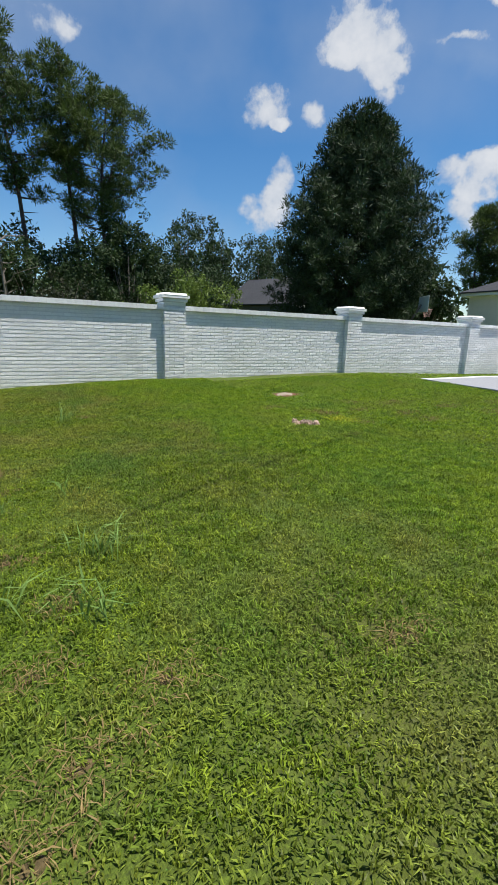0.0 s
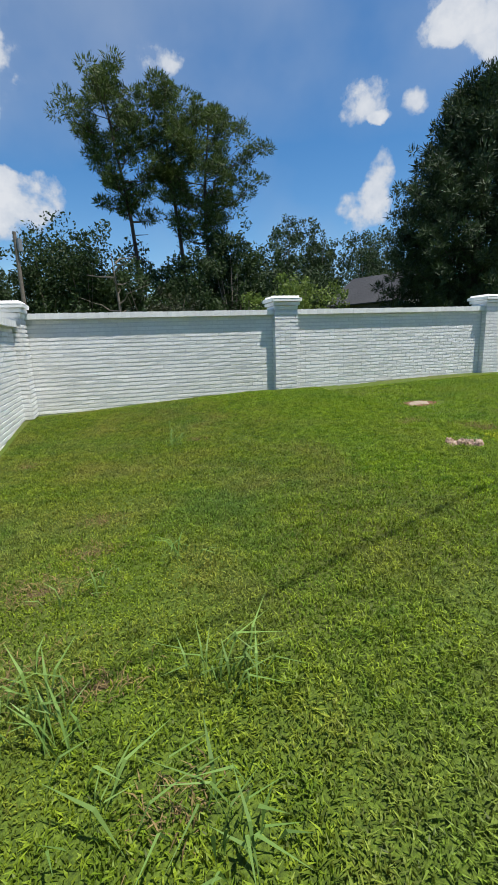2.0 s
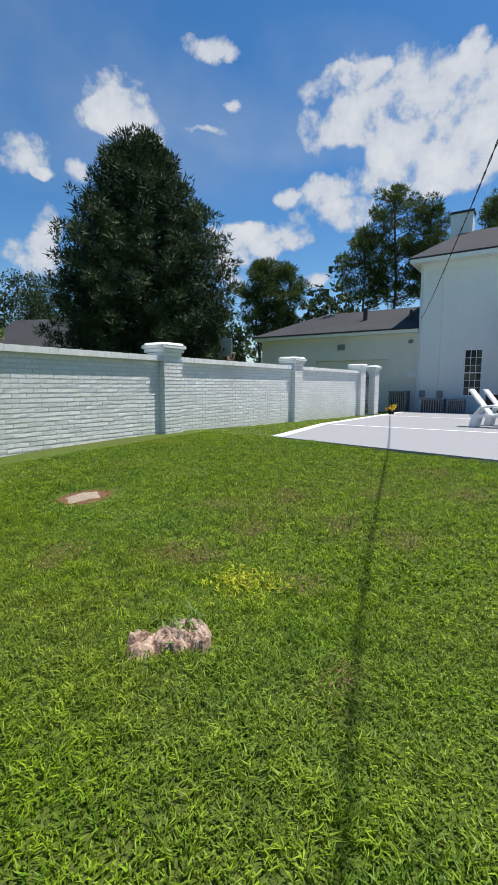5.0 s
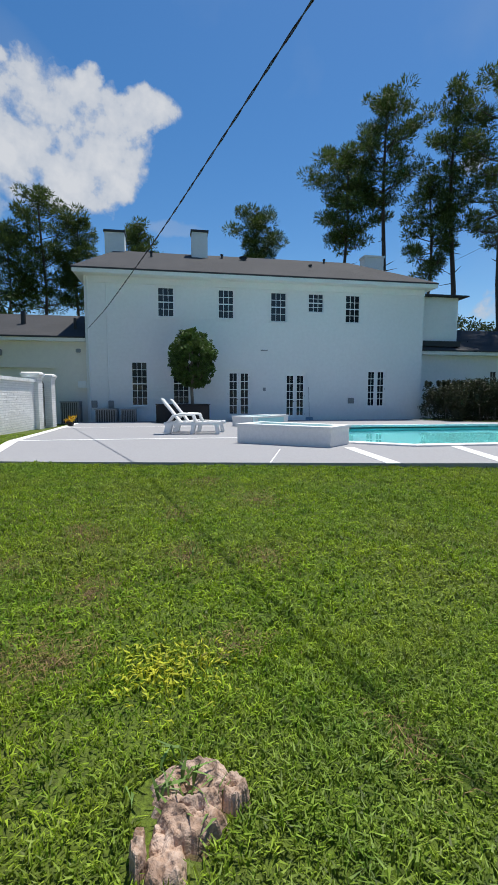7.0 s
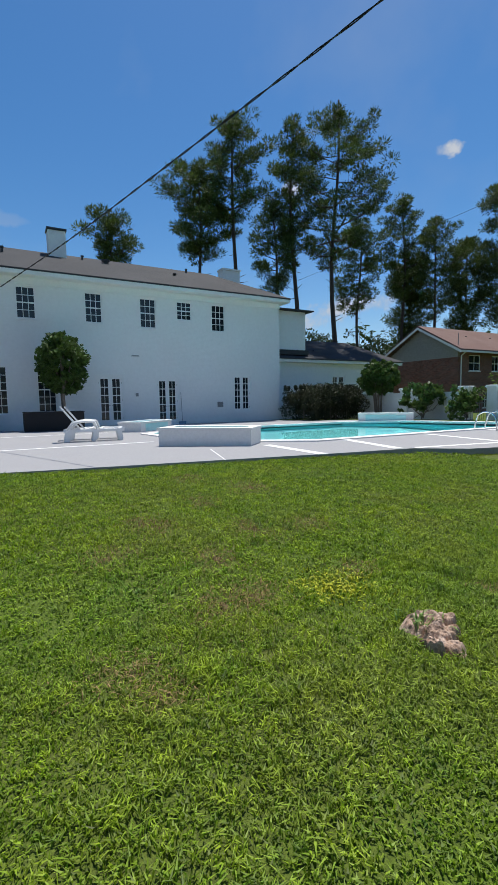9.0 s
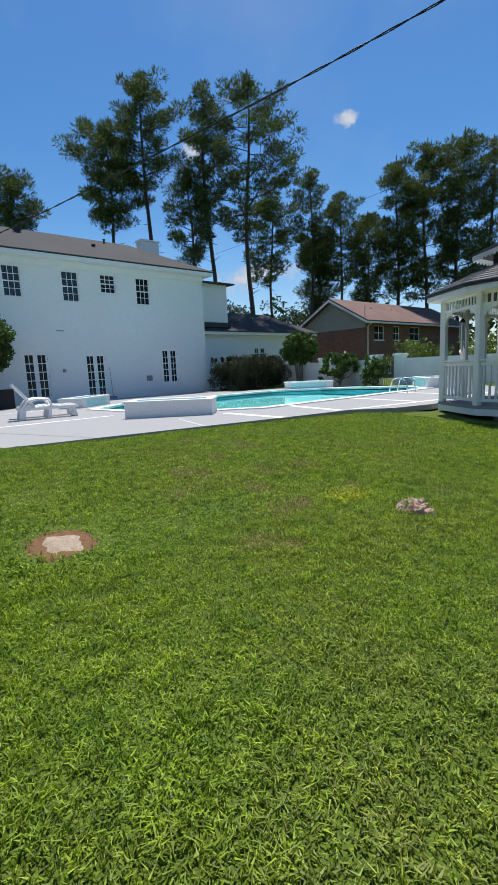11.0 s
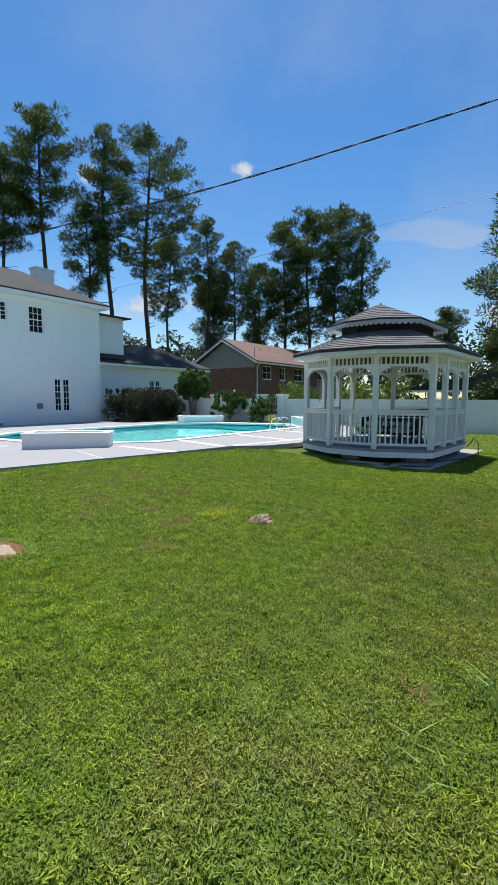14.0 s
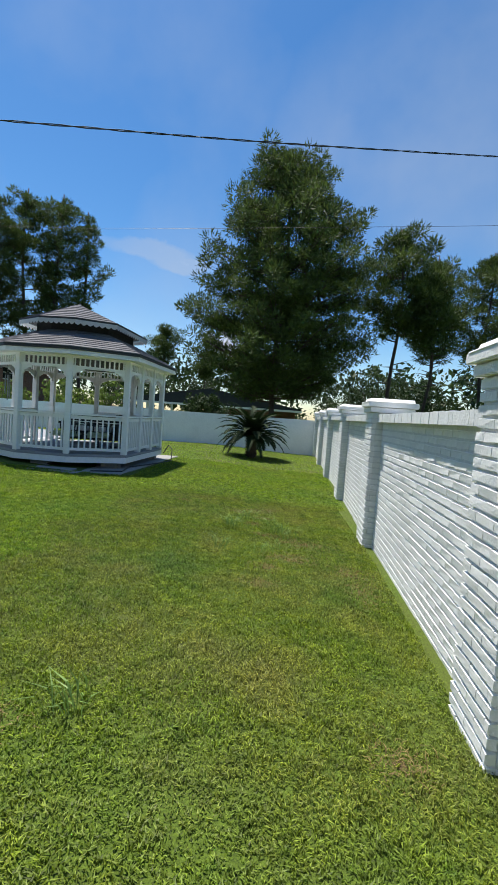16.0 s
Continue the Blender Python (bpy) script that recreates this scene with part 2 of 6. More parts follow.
DECK = mat("painted_concrete_grey", (0.32, 0.32, 0.335), (0.275, 0.275, 0.29), 22, 0.75, 0.25, 90, stain=(0.28, 0.28, 0.3), stain_scale=0.5, stain_amount=0.5)
DECK_WHITE = mat("painted_concrete_white", (0.80, 0.80, 0.79), (0.72, 0.72, 0.71), 16, 0.7, 0.2, 70, stain=(0.6, 0.6, 0.58), stain_scale=1.2, stain_amount=0.3)
PLASTIC = mat("white_plastic", (0.82, 0.82, 0.81), (0.78, 0.78, 0.77), 8, 0.35, spec=0.5)
AQUA = mat("aqua_paint", (0.45, 0.75, 0.76), (0.36, 0.68, 0.71), 5, 0.5, 0.1, 30)
BARK = mat("pine_bark", (0.10, 0.075, 0.06), (0.05, 0.04, 0.033), 9, 0.95, 0.9, 25)
BARK_GREY = mat("grey_bark", (0.22, 0.19, 0.16), (0.13, 0.11, 0.09), 9, 0.95, 0.8, 30)
STUMP = mat("weathered_stump", (0.58, 0.45, 0.37), (0.33, 0.21, 0.14), 22, 0.95, 1.0, 60, stain=(0.075, 0.036, 0.018), stain_scale=11, stain_amount=1.0)
PINE = mat("pine_needles", (0.040, 0.070, 0.016), (0.100, 0.140, 0.032), 0.7, 0.6, island=0.4, translucent=0.3, coords="Generated")
CEDAR = mat("cedar_foliage", (0.020, 0.040, 0.016), (0.046, 0.074, 0.028), 0.5, 0.65, island=0.4, translucent=0.2)
LEAF = mat("broad_leaves", (0.045, 0.09, 0.017), (0.09, 0.15, 0.03), 0.6, 0.5, island=0.4, translucent=0.3)
LEAF_DARK = mat("woodland_leaves", (0.022, 0.045, 0.014), (0.05, 0.082, 0.024), 0.35, 0.6, island=0.4, translucent=0.25)
LEAF_LIGHT = mat("bright_leaves", (0.11, 0.17, 0.03), (0.17, 0.23, 0.05), 0.6, 0.5, island=0.35, translucent=0.35)
HEDGE = mat("hedge_leaves", (0.020, 0.036, 0.014), (0.050, 0.050, 0.024), 1.2, 0.55, island=0.45, translucent=0.25)
PALM = mat("sago_fronds", (0.012, 0.024, 0.008), (0.028, 0.046, 0.014), 1.0, 0.7, spec=0.15, island=0.3, translucent=0.12)
YELLOW = mat("yellow_flowers", (0.75, 0.5, 0.02), (0.6, 0.36, 0.02), 20, 0.6, island=0.3)
BRICK_RED = brick_relief(mat("red_brick", (0.27, 0.115, 0.085), (0.19, 0.075, 0.055), 5, 0.9, stain=(0.32, 0.18, 0.14), stain_scale=0.6, stain_amount=0.5), 0.21, 0.075, 0.01, 0.5, mortar=(0.22, 0.17, 0.15))
SIDING = mat("grey_siding", (0.36, 0.35, 0.32), (0.30, 0.29, 0.27), 6, 0.7)
SLATE_HOUSE = mat("dark_siding", (0.12, 0.13, 0.15), (0.09, 0.10, 0.12), 6, 0.7)
INSIDE = mat("dim_interior", (0.10, 0.10, 0.10), (0.07, 0.07, 0.07), 2, 0.9)
CURTAIN = mat("window_blind", (0.45, 0.45, 0.44), (0.38, 0.38, 0.37), 4, 0.8)
NETTING = mat("hoop_net", (0.55, 0.2, 0.16), (0.6, 0.5, 0.48), 30, 0.7)
CLEAR = mat("backboard", (0.6, 0.65, 0.68), (0.55, 0.6, 0.64), 4, 0.2, spec=0.6)
BOARD = mat("bare_concrete", (0.34, 0.33, 0.31), (0.26, 0.25, 0.24), 12, 0.9, 0.4, 60)
WIRE = mat("black_cable", (0.012, 0.012, 0.014), (0.02, 0.02, 0.02), 40, 0.5)
CUSHION = mat("patterned_cushion", (0.55, 0.56, 0.42), (0.25, 0.32, 0.14), 14, 0.9)
CUSHION_WHITE = mat("white_cushion", (0.72, 0.72, 0.7), (0.62, 0.62, 0.6), 9, 0.9)

GLASS = bpy.data.materials.new("window_glass")
GLASS.use_nodes = True
gp = GLASS.node_tree.nodes["Principled BSDF"]
gp.inputs["Base Color"].default_value = (0.02, 0.024, 0.028, 1)
gp.inputs["Roughness"].default_value, gp.inputs["Specular IOR Level"].default_value = 0.04, 0.5

WATER = bpy.data.materials.new("pool_water")
WATER.use_nodes = True
wp = WATER.node_tree.nodes["Principled BSDF"]
wp.inputs["Base Color"].default_value = (0.75, 0.95, 0.96, 1)
wp.inputs["Roughness"].default_value, wp.inputs["Transmission Weight"].default_value, wp.inputs["IOR"].default_value = 0.02, 1.0, 1.33
wnz = WATER.node_tree.nodes.new("ShaderNodeTexNoise")
wnz.inputs["Scale"].default_value, wnz.inputs["Detail"].default_value = 2.2, 3.0
wbm = WATER.node_tree.nodes.new("ShaderNodeBump")
wbm.inputs["Strength"].default_value, wbm.inputs["Distance"].default_value = 0.35, 0.03
WATER.node_tree.links.new(wnz.outputs["Fac"], wbm.inputs["Height"])
WATER.node_tree.links.new(wbm.outputs["Normal"], wp.inputs["Normal"])


# ---- mesh helpers ----
def box(bm, x0, x1, y0, y1, z0, z1, m=None):
    g = bmesh.ops.create_cube(bm, size=1.0, matrix=Matrix.Translation(((x0 + x1) / 2, (y0 + y1) / 2, (z0 + z1) / 2)) @ Matrix.Diagonal((x1 - x0, y1 - y0, z1 - z0, 1)))
    if m is not None:
        bmesh.ops.transform(bm, matrix=m, verts=g["verts"])
    return g["verts"]


def prism(bm, outline, z0, z1):
    """A slab over a plan outline; z0 and z1 are numbers or functions of x, y."""
    f0 = z0 if callable(z0) else (lambda x, y: z0)
    f1 = z1 if callable(z1) else (lambda x, y: z1)
    lo = [bm.verts.new((x, y, f0(x, y))) for x, y in outline]
    hi = [bm.verts.new((x, y, f1(x, y))) for x, y in outline]
    k = len(outline)
    bm.faces.new(lo[::-1])
    bm.faces.new(hi)
    for i in range(k):
        bm.faces.new((lo[i], lo[(i + 1) % k], hi[(i + 1) % k], hi[i]))


def tube(bm, points, radii, sides=8, cap=True):
    """A tapered tube along points."""
    points = [Vector(p) for p in points]
    rings = []
    for i, p in enumerate(points):
        d = (points[min(i + 1, len(points) - 1)] - points[max(i - 1, 0)]).normalized()
        a = d.orthogonal().normalized() if i == 0 else (rings[-1][1] - d * rings[-1][1].dot(d)).normalized()
        b = d.cross(a)
        r = radii[i] if not isinstance(radii, (int, float)) else radii
        rings.append(([bm.verts.new(p + (a * math.cos(2 * math.pi * k / sides) + b * math.sin(2 * math.pi * k / sides)) * r) for k in range(sides)], a))
    for (r0, _), (r1, _) in zip(rings, rings[1:]):
        for k in range(sides):
            bm.faces.new((r0[k], r0[(k + 1) % sides], r1[(k + 1) % sides], r1[k]))
    if cap:
        bm.faces.new(rings[0][0][::-1])
        bm.faces.new(rings[-1][0])


def part(name, bm, material, parent=None, label="", bevel=0.0, smooth=False):
    """Links a bmesh as one mesh object."""
    if bevel:
        bmesh.ops.bevel(bm, geom=bm.edges[:], offset=bevel, segments=2, affect="EDGES", clamp_overlap=True)
    bmesh.ops.recalc_face_normals(bm, faces=bm.faces[:])
    me = bpy.data.meshes.new(name)
    bm.to_mesh(me)
    bm.free()
    me.materials.append(material)
    if smooth:
        me.polygons.foreach_set("use_smooth", [True] * len(me.polygons))
    ob = new(name, me)
    ob.parent = parent
    return tagged(ob, label)


def raw(name, verts, faces, material, parent=None, label="", smooth=False):
    me = bpy.data.meshes.new(name)
    me.from_pydata(np.asarray(verts).tolist() if len(verts) else [], [], np.asarray(faces).tolist() if isinstance(faces, np.ndarray) else faces)
    me.materials.append(material)
    if smooth:
        me.polygons.foreach_set("use_smooth", [True] * len(me.polygons))
    ob = new(name, me)
    ob.parent = parent
    return tagged(ob, label)


def thing(name, label, category, m=None, group="", kind=""):
    ob = new(name)
    ob.empty_display_size = 0.2
    if m is not None:
        ob.matrix_basis = m
    return tagged(ob, label, category, group, kind)


def holed_wall(bm, a0, a1, z0, z1, holes, t0, t1, along="y"):
    """One connected wall from a0 to a1 and z0 to z1, thickness t0 to t1 across, with rectangular openings (a0, a1, z0, z1) through it."""
    xs = sorted({a0, a1, *(v for h in holes for v in h[:2])})
    zs = sorted({z0, z1, *(v for h in holes for v in h[2:])})
    made = {}

    def vert(i, j, t):
        if (i, j, t) not in made:
            made[i, j, t] = bm.verts.new((t, xs[i], zs[j]) if along == "y" else (xs[i], t, zs[j]))
        return made[i, j, t]

    def solid(i, j):
        if not (0 <= i < len(xs) - 1 and 0 <= j < len(zs) - 1):
            return False
        cx, cz = (xs[i] + xs[i + 1]) / 2, (zs[j] + zs[j + 1]) / 2
        return not any(h[0] < cx < h[1] and h[2] < cz < h[3] for h in holes)

    for i in range(len(xs) - 1):
        for j in range(len(zs) - 1):
            if not solid(i, j):
                continue
            for t in (t0, t1):
                bm.faces.new([vert(i, j, t), vert(i + 1, j, t), vert(i + 1, j + 1, t), vert(i, j + 1, t)])
            for (di, dj), (p, q) in (((-1, 0), ((i, j), (i, j + 1))), ((1, 0), ((i + 1, j), (i + 1, j + 1))), ((0, -1), ((i, j), (i + 1, j))), ((0, 1), ((i, j + 1), (i + 1, j + 1)))):
                if not solid(i + di, j + dj):
                    bm.faces.new([vert(*p, t0), vert(*q, t0), vert(*q, t1), vert(*p, t1)])


# ---- ground, deck, pool ----
def smooth_step(a, b, v):
    v = min(1.0, max(0.0, (v - a) / (b - a)))
    return v * v * (3 - 2 * v)


def deck_z(x, y=0.0):
    return 0.22 - 0.0212 * (x - 8.0)


def wall_y(x):
    """Front line of the long brick wall."""
    return 10.45 - 0.034 * (x - 3.0)


def side_x(y):
    """Front line of the side brick wall."""
    return -1.77 + 0.042 * (y - 7.0)


def south_y(x):
    return -11.6 - 0.06 * (x + 2.6)


def ground_z(x, y):
    z = -0.20 + 0.20 * smooth_step(-2.2, 3.0, x) + 0.17 * smooth_step(3.0, 8.2, x) - 0.02 * max(0.0, min(x, 30) - 9.0)
    z += 0.10 * smooth_step(7.5, 10.2, y) * (1 - smooth_step(2.0, 9.0, x))
    if y < -1:
        z -= 0.10 * smooth_step(-1.0, -6.0, y) * smooth_step(1.0, 6.0, x) if x < 7 else 0.0
    z += 0.012 * noise.noise((x * 0.55, y * 0.55, 3.0)) + 0.006 * noise.noise((x * 1.9, y * 1.9, 7.0))
    return z


DECK_LINE = [(8.95, 8.2), (8.55, 6.6), (8.0, 4.0), (7.6, 2.2), (7.32, 0.55), (6.6, -0.05), (6.3, -1.1), (6.3, -4.7), (7.0, -7.5), (9.0, -9.9), (13.0, -11.0), (19.5, -11.4),
             (21.2, -10.6), (22.5, -9.0), (26.6, -9.0), (26.6, 9.0), (25.0, 9.95), (13.0, 9.05)]
PX0, PX1, PY0, PY1, PCUT = 10.15, 18.9, -9.7, 2.5, 1.9
POOL_LINE = [(PX0 + PCUT, PY0), (PX1 - PCUT, PY0), (PX1, PY0 + PCUT), (PX1, PY1 - PCUT), (PX1 - PCUT, PY1), (PX0 + PCUT, PY1), (PX0, PY1 - PCUT), (PX0, PY0 + PCUT)]


def inside(x, y, outline):
    hit = False
    for (xa, ya), (xb, yb) in zip(outline, outline[1:] + outline[:1]):
        if (ya > y) != (yb > y) and x < xa + (y - ya) * (xb - xa) / (yb - ya):
            hit = not hit
    return hit


# Dark grain paints in the shade between grass blades; the stains are dry earth.
LAWN = mat("soil_and_gap_shade", (0.030, 0.050, 0.007), (0.120, 0.178, 0.017), 70, 0.95, 1.0, 90, stain=(0.10, 0.075, 0.03), stain_scale=0.55, stain_amount=0.6)


def axis_steps(lo, hi, fine0, fine1, fine, coarse):
    out, v = [], lo
    while v < hi:
        out.append(v)
        v += fine if fine0 <= v < fine1 else coarse * (1 + max(0.0, abs(v) - 60) / 30)
    return out + [hi]


gx, gy = axis_steps(-1500, 1500, -3.0, 9.5, 0.25, 3.0), axis_steps(-1500, 1500, -12.0, 11.5, 0.25, 3.0)
ground_rows = []
for y in gy:
    for x in gx:
        z = ground_z(max(-30, min(45, x)), max(-30, min(45, y)))
        if x < side_x(y) - 0.3 or y > wall_y(x) + 0.3:
            z -= 0.1
        if inside(x, y, DECK_LINE):
            z = min(z, deck_z(x)) - (0.08 if x < 9.3 else 0.2) if not inside(x, y, [(a + (0.5 if a > 14 else -0.5), b + (0.5 if b > -3 else -0.5)) for a, b in POOL_LINE]) else -2.6
        ground_rows.append((x, y, z))
nx = len(gx)
tagged(raw("ground", ground_rows, [(j * nx + i, j * nx + i + 1, (j + 1) * nx + i + 1, (j + 1) * nx + i) for j in range(len(gy) - 1) for i in range(nx - 1)], LAWN, smooth=True),
       "mown green lawn with dry yellow patches", "ground", kind="structure")

deck = thing("pavement", "grey painted concrete pool deck with white bands", "pavement", kind="structure")
bm = bmesh.new()
outer = [bm.verts.new((x, y, deck_z(x))) for x, y in DECK_LINE]
inner = [bm.verts.new((x, y, deck_z(x))) for x, y in POOL_LINE]
edges = [bm.edges.new((r[i], r[(i + 1) % len(r)])) for r in (outer, inner) for i in range(len(r))]
bmesh.ops.triangle_fill(bm, use_beauty=True, use_dissolve=False, edges=edges)
g = bmesh.ops.extrude_face_region(bm, geom=bm.faces[:])
bmesh.ops.translate(bm, vec=(0, 0, -0.12), verts=[v for v in g["geom"] if isinstance(v, bmesh.types.BMVert)])
part("deck_slab", bm, DECK, deck)


def band(pts, width, name="white_band", lift=0.005):
    """A flat painted band along a line on the deck."""
    bm = bmesh.new()
    for (xa, ya), (xb, yb) in zip(pts, pts[1:]):
        d = Vector((xb - xa, yb - ya)).normalized()
        n = Vector((-d.y, d.x)) * width / 2
        q = [(xa + n.x, ya + n.y), (xa - n.x, ya - n.y), (xb - n.x, yb - n.y), (xb + n.x, yb + n.y)]
        prism(bm, q, lambda x, y: deck_z(x) - 0.01, lambda x, y: deck_z(x) + lift)
    return part(name, bm, DECK_WHITE, deck)


band([(8.95, 8.12), (13.0, 8.95), (25.0, 9.83)], 0.22)
band([(13.0, 8.95), (13.0, 3.6)], 0.16)
band([(19.6, 9.4), (19.6, 3.4)], 0.16)
band([(9.95, 2.05), (7.62, 2.35)], 0.2)
band([(10.0, -0.15), (7.45, 0.75)], 0.2)
band([(10.0, -2.9), (7.0, -1.75)], 0.16)
band([(7.35, 0.45), (6.75, -2.6), (6.7, -5.0)], 0.16)
band([(10.0, -5.6), (6.8, -4.2)], 0.16)
band([(8.0, 4.0), (9.9, 3.4)], 0.02, "expansion_joint", 0.003)
# coping round the pool
bm = bmesh.new()
for (xa, ya), (xb, yb) in zip(POOL_LINE, POOL_LINE[1:] + POOL_LINE[:1]):
    d = Vector((xb - xa, yb - ya)).normalized()
    n = Vector((d.y, -d.x))
    q = [(xa - n.x * 0.06, ya - n.y * 0.06), (xb - n.x * 0.06, yb - n.y * 0.06), (xb + n.x * 0.3 + d.x * 0.12, yb + n.y * 0.3 + d.y * 0.12), (xa + n.x * 0.3 - d.x * 0.12, ya + n.y * 0.3 - d.y * 0.12)]
    prism(bm, q, lambda x, y: deck_z(x) - 0.06, lambda x, y: deck_z(x) + 0.03)
part("pool_coping", bm, DECK_WHITE, deck)

POOL_TILE = mat("pool_plaster", (0.16, 0.54, 0.57), (0.11, 0.46, 0.50), 2.5, 0.6, stain=(0.18, 0.55, 0.57), stain_scale=0.6, stain_amount=0.5)
WATER_Z = -0.16
pool = thing("swimming_pool", "cut-corner swimming pool with aqua plaster", "pool", kind="structure")
bm = bmesh.new()
top = [bm.verts.new((x, y, deck_z(x) + 0.0)) for x, y in POOL_LINE]
low = [bm.verts.new((x, y, -1.6)) for x, y in POOL_LINE]
bm.faces.new(low)
for i in range(8):
    bm.faces.new((top[i], top[(i + 1) % 8], low[(i + 1) % 8], low[i]))
part("basin", bm, POOL_TILE, pool)
bm = bmesh.new()
bm.faces.new([bm.verts.new((x, y, WATER_Z)) for x, y in POOL_LINE])
wat = part("water", bm, WATER, pool, "clear turquoise water")
wat.visible_shadow = False


def corner_basin(cx, cy, length, depth, turn, height=0.36):
    """Raised white corner basin with an aqua spillway face."""
    th = thing("raised_planter", "low white raised corner basin with aqua inner face", "planter", pose(cx, cy, deck_z(cx), 0, 0, turn), "pool corner basins")
    bm = bmesh.new()
    h, d, w = length / 2, depth / 2, 0.16
    for q in ((-h, h, -d, -d + w), (-h, h, d - w, d), (-h, -h + w, -d + w, d - w), (h - w, h, -d + w, d - w)):
        box(bm, *q, -0.12, height)
    part("kerb", bm, DECK_WHITE, th)
    bm = bmesh.new()
    box(bm, -h + w, h - w, -d + w, d - w, -0.12, height - 0.08)
    part("bed", bm, AQUA, th)
    bm = bmesh.new()
    box(bm, -h + 0.35, h - 0.35, d, d + 0.006, -0.1, height - 0.03)
    part("spillway", bm, AQUA, th, "aqua painted spillway face")
    bm = bmesh.new()
    for q in ((-h - 0.03, h + 0.03, -d - 0.03, -d + w + 0.02), (-h - 0.03, h + 0.03, d - w - 0.02, d + 0.03), (-h - 0.03, -h + w + 0.02, -d + w + 0.02, d - w - 0.02), (h - w - 0.02, h + 0.03, -d + w + 0.02, d - w - 0.02)):
        box(bm, *q, height, height + 0.05)
    part("capping", bm, DECK_WHITE, th)
    return th


corner_basin(11.08, 2.86, 2.14, 0.95, 180 + 47)
corner_basin(20.0, 1.75, 2.5, 1.0, 133)
corner_basin(18.1, -9.9, 2.6, 1.0, 45)
corner_basin(10.6, -9.2, 2.4, 1.0, -47)

# ---- white brick walls ----
COURSE, BRICK_L = 0.0735, 0.225
BOX_FACES = [(0, 3, 2, 1), (4, 5, 6, 7), (0, 1, 5, 4), (1, 2, 6, 5), (2, 3, 7, 6), (3, 0, 4, 7)]


def brick_verts(x0, x1, z0, z1, y_front, y_back, rnd):
    """A brick with worn front corners: front face inset a little from the body."""
    j = lambda s: rnd.uniform(-s, s)
    e, u = 0.007, 0.002
    t = j(0.004)
    return [(x0, y_back, z0), (x1, y_back, z0), (x1, y_back, z1), (x0, y_back, z1),
            (x0 + u, y_front + j(0.0028), z0 + e + t), (x1 - u, y_front + j(0.0028), z0 + e - t), (x1 - u, y_front + j(0.0028), z1 - e - t), (x0 + u, y_front + j(0.0028), z1 - e + t)]


def lay_bricks(x0, x1, z0, z1, front, rnd, depth=0.05):
    """Running bond over a face at y = front that looks towards -y; one list of eight corners a brick."""
    out, row, z = [], 0, z0
    while z + COURSE <= z1 + 0.002:
        x = x0 - (BRICK_L / 2 if row % 2 else 0.0)
        while x < x1 - 0.01:
            a, b = max(x + 0.0012, x0), min(x + BRICK_L - 0.0012, x1)
            if b - a > 0.03:
                out.append(brick_verts(a, b, z + 0.005, z + COURSE - 0.005, front, front + depth, rnd))
            x += BRICK_L
        z += COURSE
        row += 1
    return out


def join_bricks(bricks, m=None):
    verts = [v for b in bricks for v in b]
    if m is not None:
        verts = [tuple(m @ Vector(v)) for v in verts]
    faces = [tuple(8 * i + k for k in f) for i in range(len(bricks)) for f in BOX_FACES]
    return verts, faces


PILLAR_W, PILLAR_OUT = 0.50, 0.14


def brick_pillar(parent, x, z_base, z_top, rnd, back=0.36):
    """A square brick pillar centred at x on a wall whose face is y = 0, standing proud of it, with a corbelled rounded cap."""
    w = PILLAR_W / 2
    z_cap = z_top - 0.26
    bricks = lay_bricks(x - w, x + w, z_base, z_cap, -PILLAR_OUT, rnd)
    turn_r, turn_l = pose(x + w, 0, 0, 0, 0, 90) , pose(x - w, 0, 0, 0, 0, -90)
    side = lay_bricks(-PILLAR_OUT + 0.052, back, z_base, z_cap, 0.0, rnd)
    verts, faces = join_bricks(bricks)
    for m in (turn_r, turn_l):
        flip = [[(v[0] if m is turn_r else -v[0], v[1], v[2]) for v in b] for b in side]
        v2, f2 = join_bricks(flip, m)
        faces += [tuple(i + len(verts) for i in f) for f in f2]
        verts += v2
    ob = raw("pillar", verts, faces, WHITE, parent)
    bm = bmesh.new()
    box(bm, x - w + 0.02, x + w - 0.02, -PILLAR_OUT + 0.02, back, z_base - 0.15, z_cap)
    part("core", bm, JOINT, ob)
    bm = bmesh.new()
    for k, out in ((0, 0.0), (1, 0.035), (2, 0.07)):
        box(bm, x - w - out, x + w + out, -PILLAR_OUT - out, back + out, z_cap + k * COURSE, z_cap + (k + 1) * COURSE - 0.006)
    part("corbel", bm, WHITE, ob, bevel=0.007)
    bm = bmesh.new()
    box(bm, x - w - 0.085, x + w + 0.085, -PILLAR_OUT - 0.085, back + 0.085, z_top - 0.095, z_top)
    for v in bm.verts:
        if v.co.z > z_top - 0.01:
            v.co.x = x + (v.co.x - x) * 0.93
            v.co.y = 0.11 + (v.co.y - 0.11) * 0.93
    part("cap", bm, WHITE, ob, bevel=0.044, smooth=True)


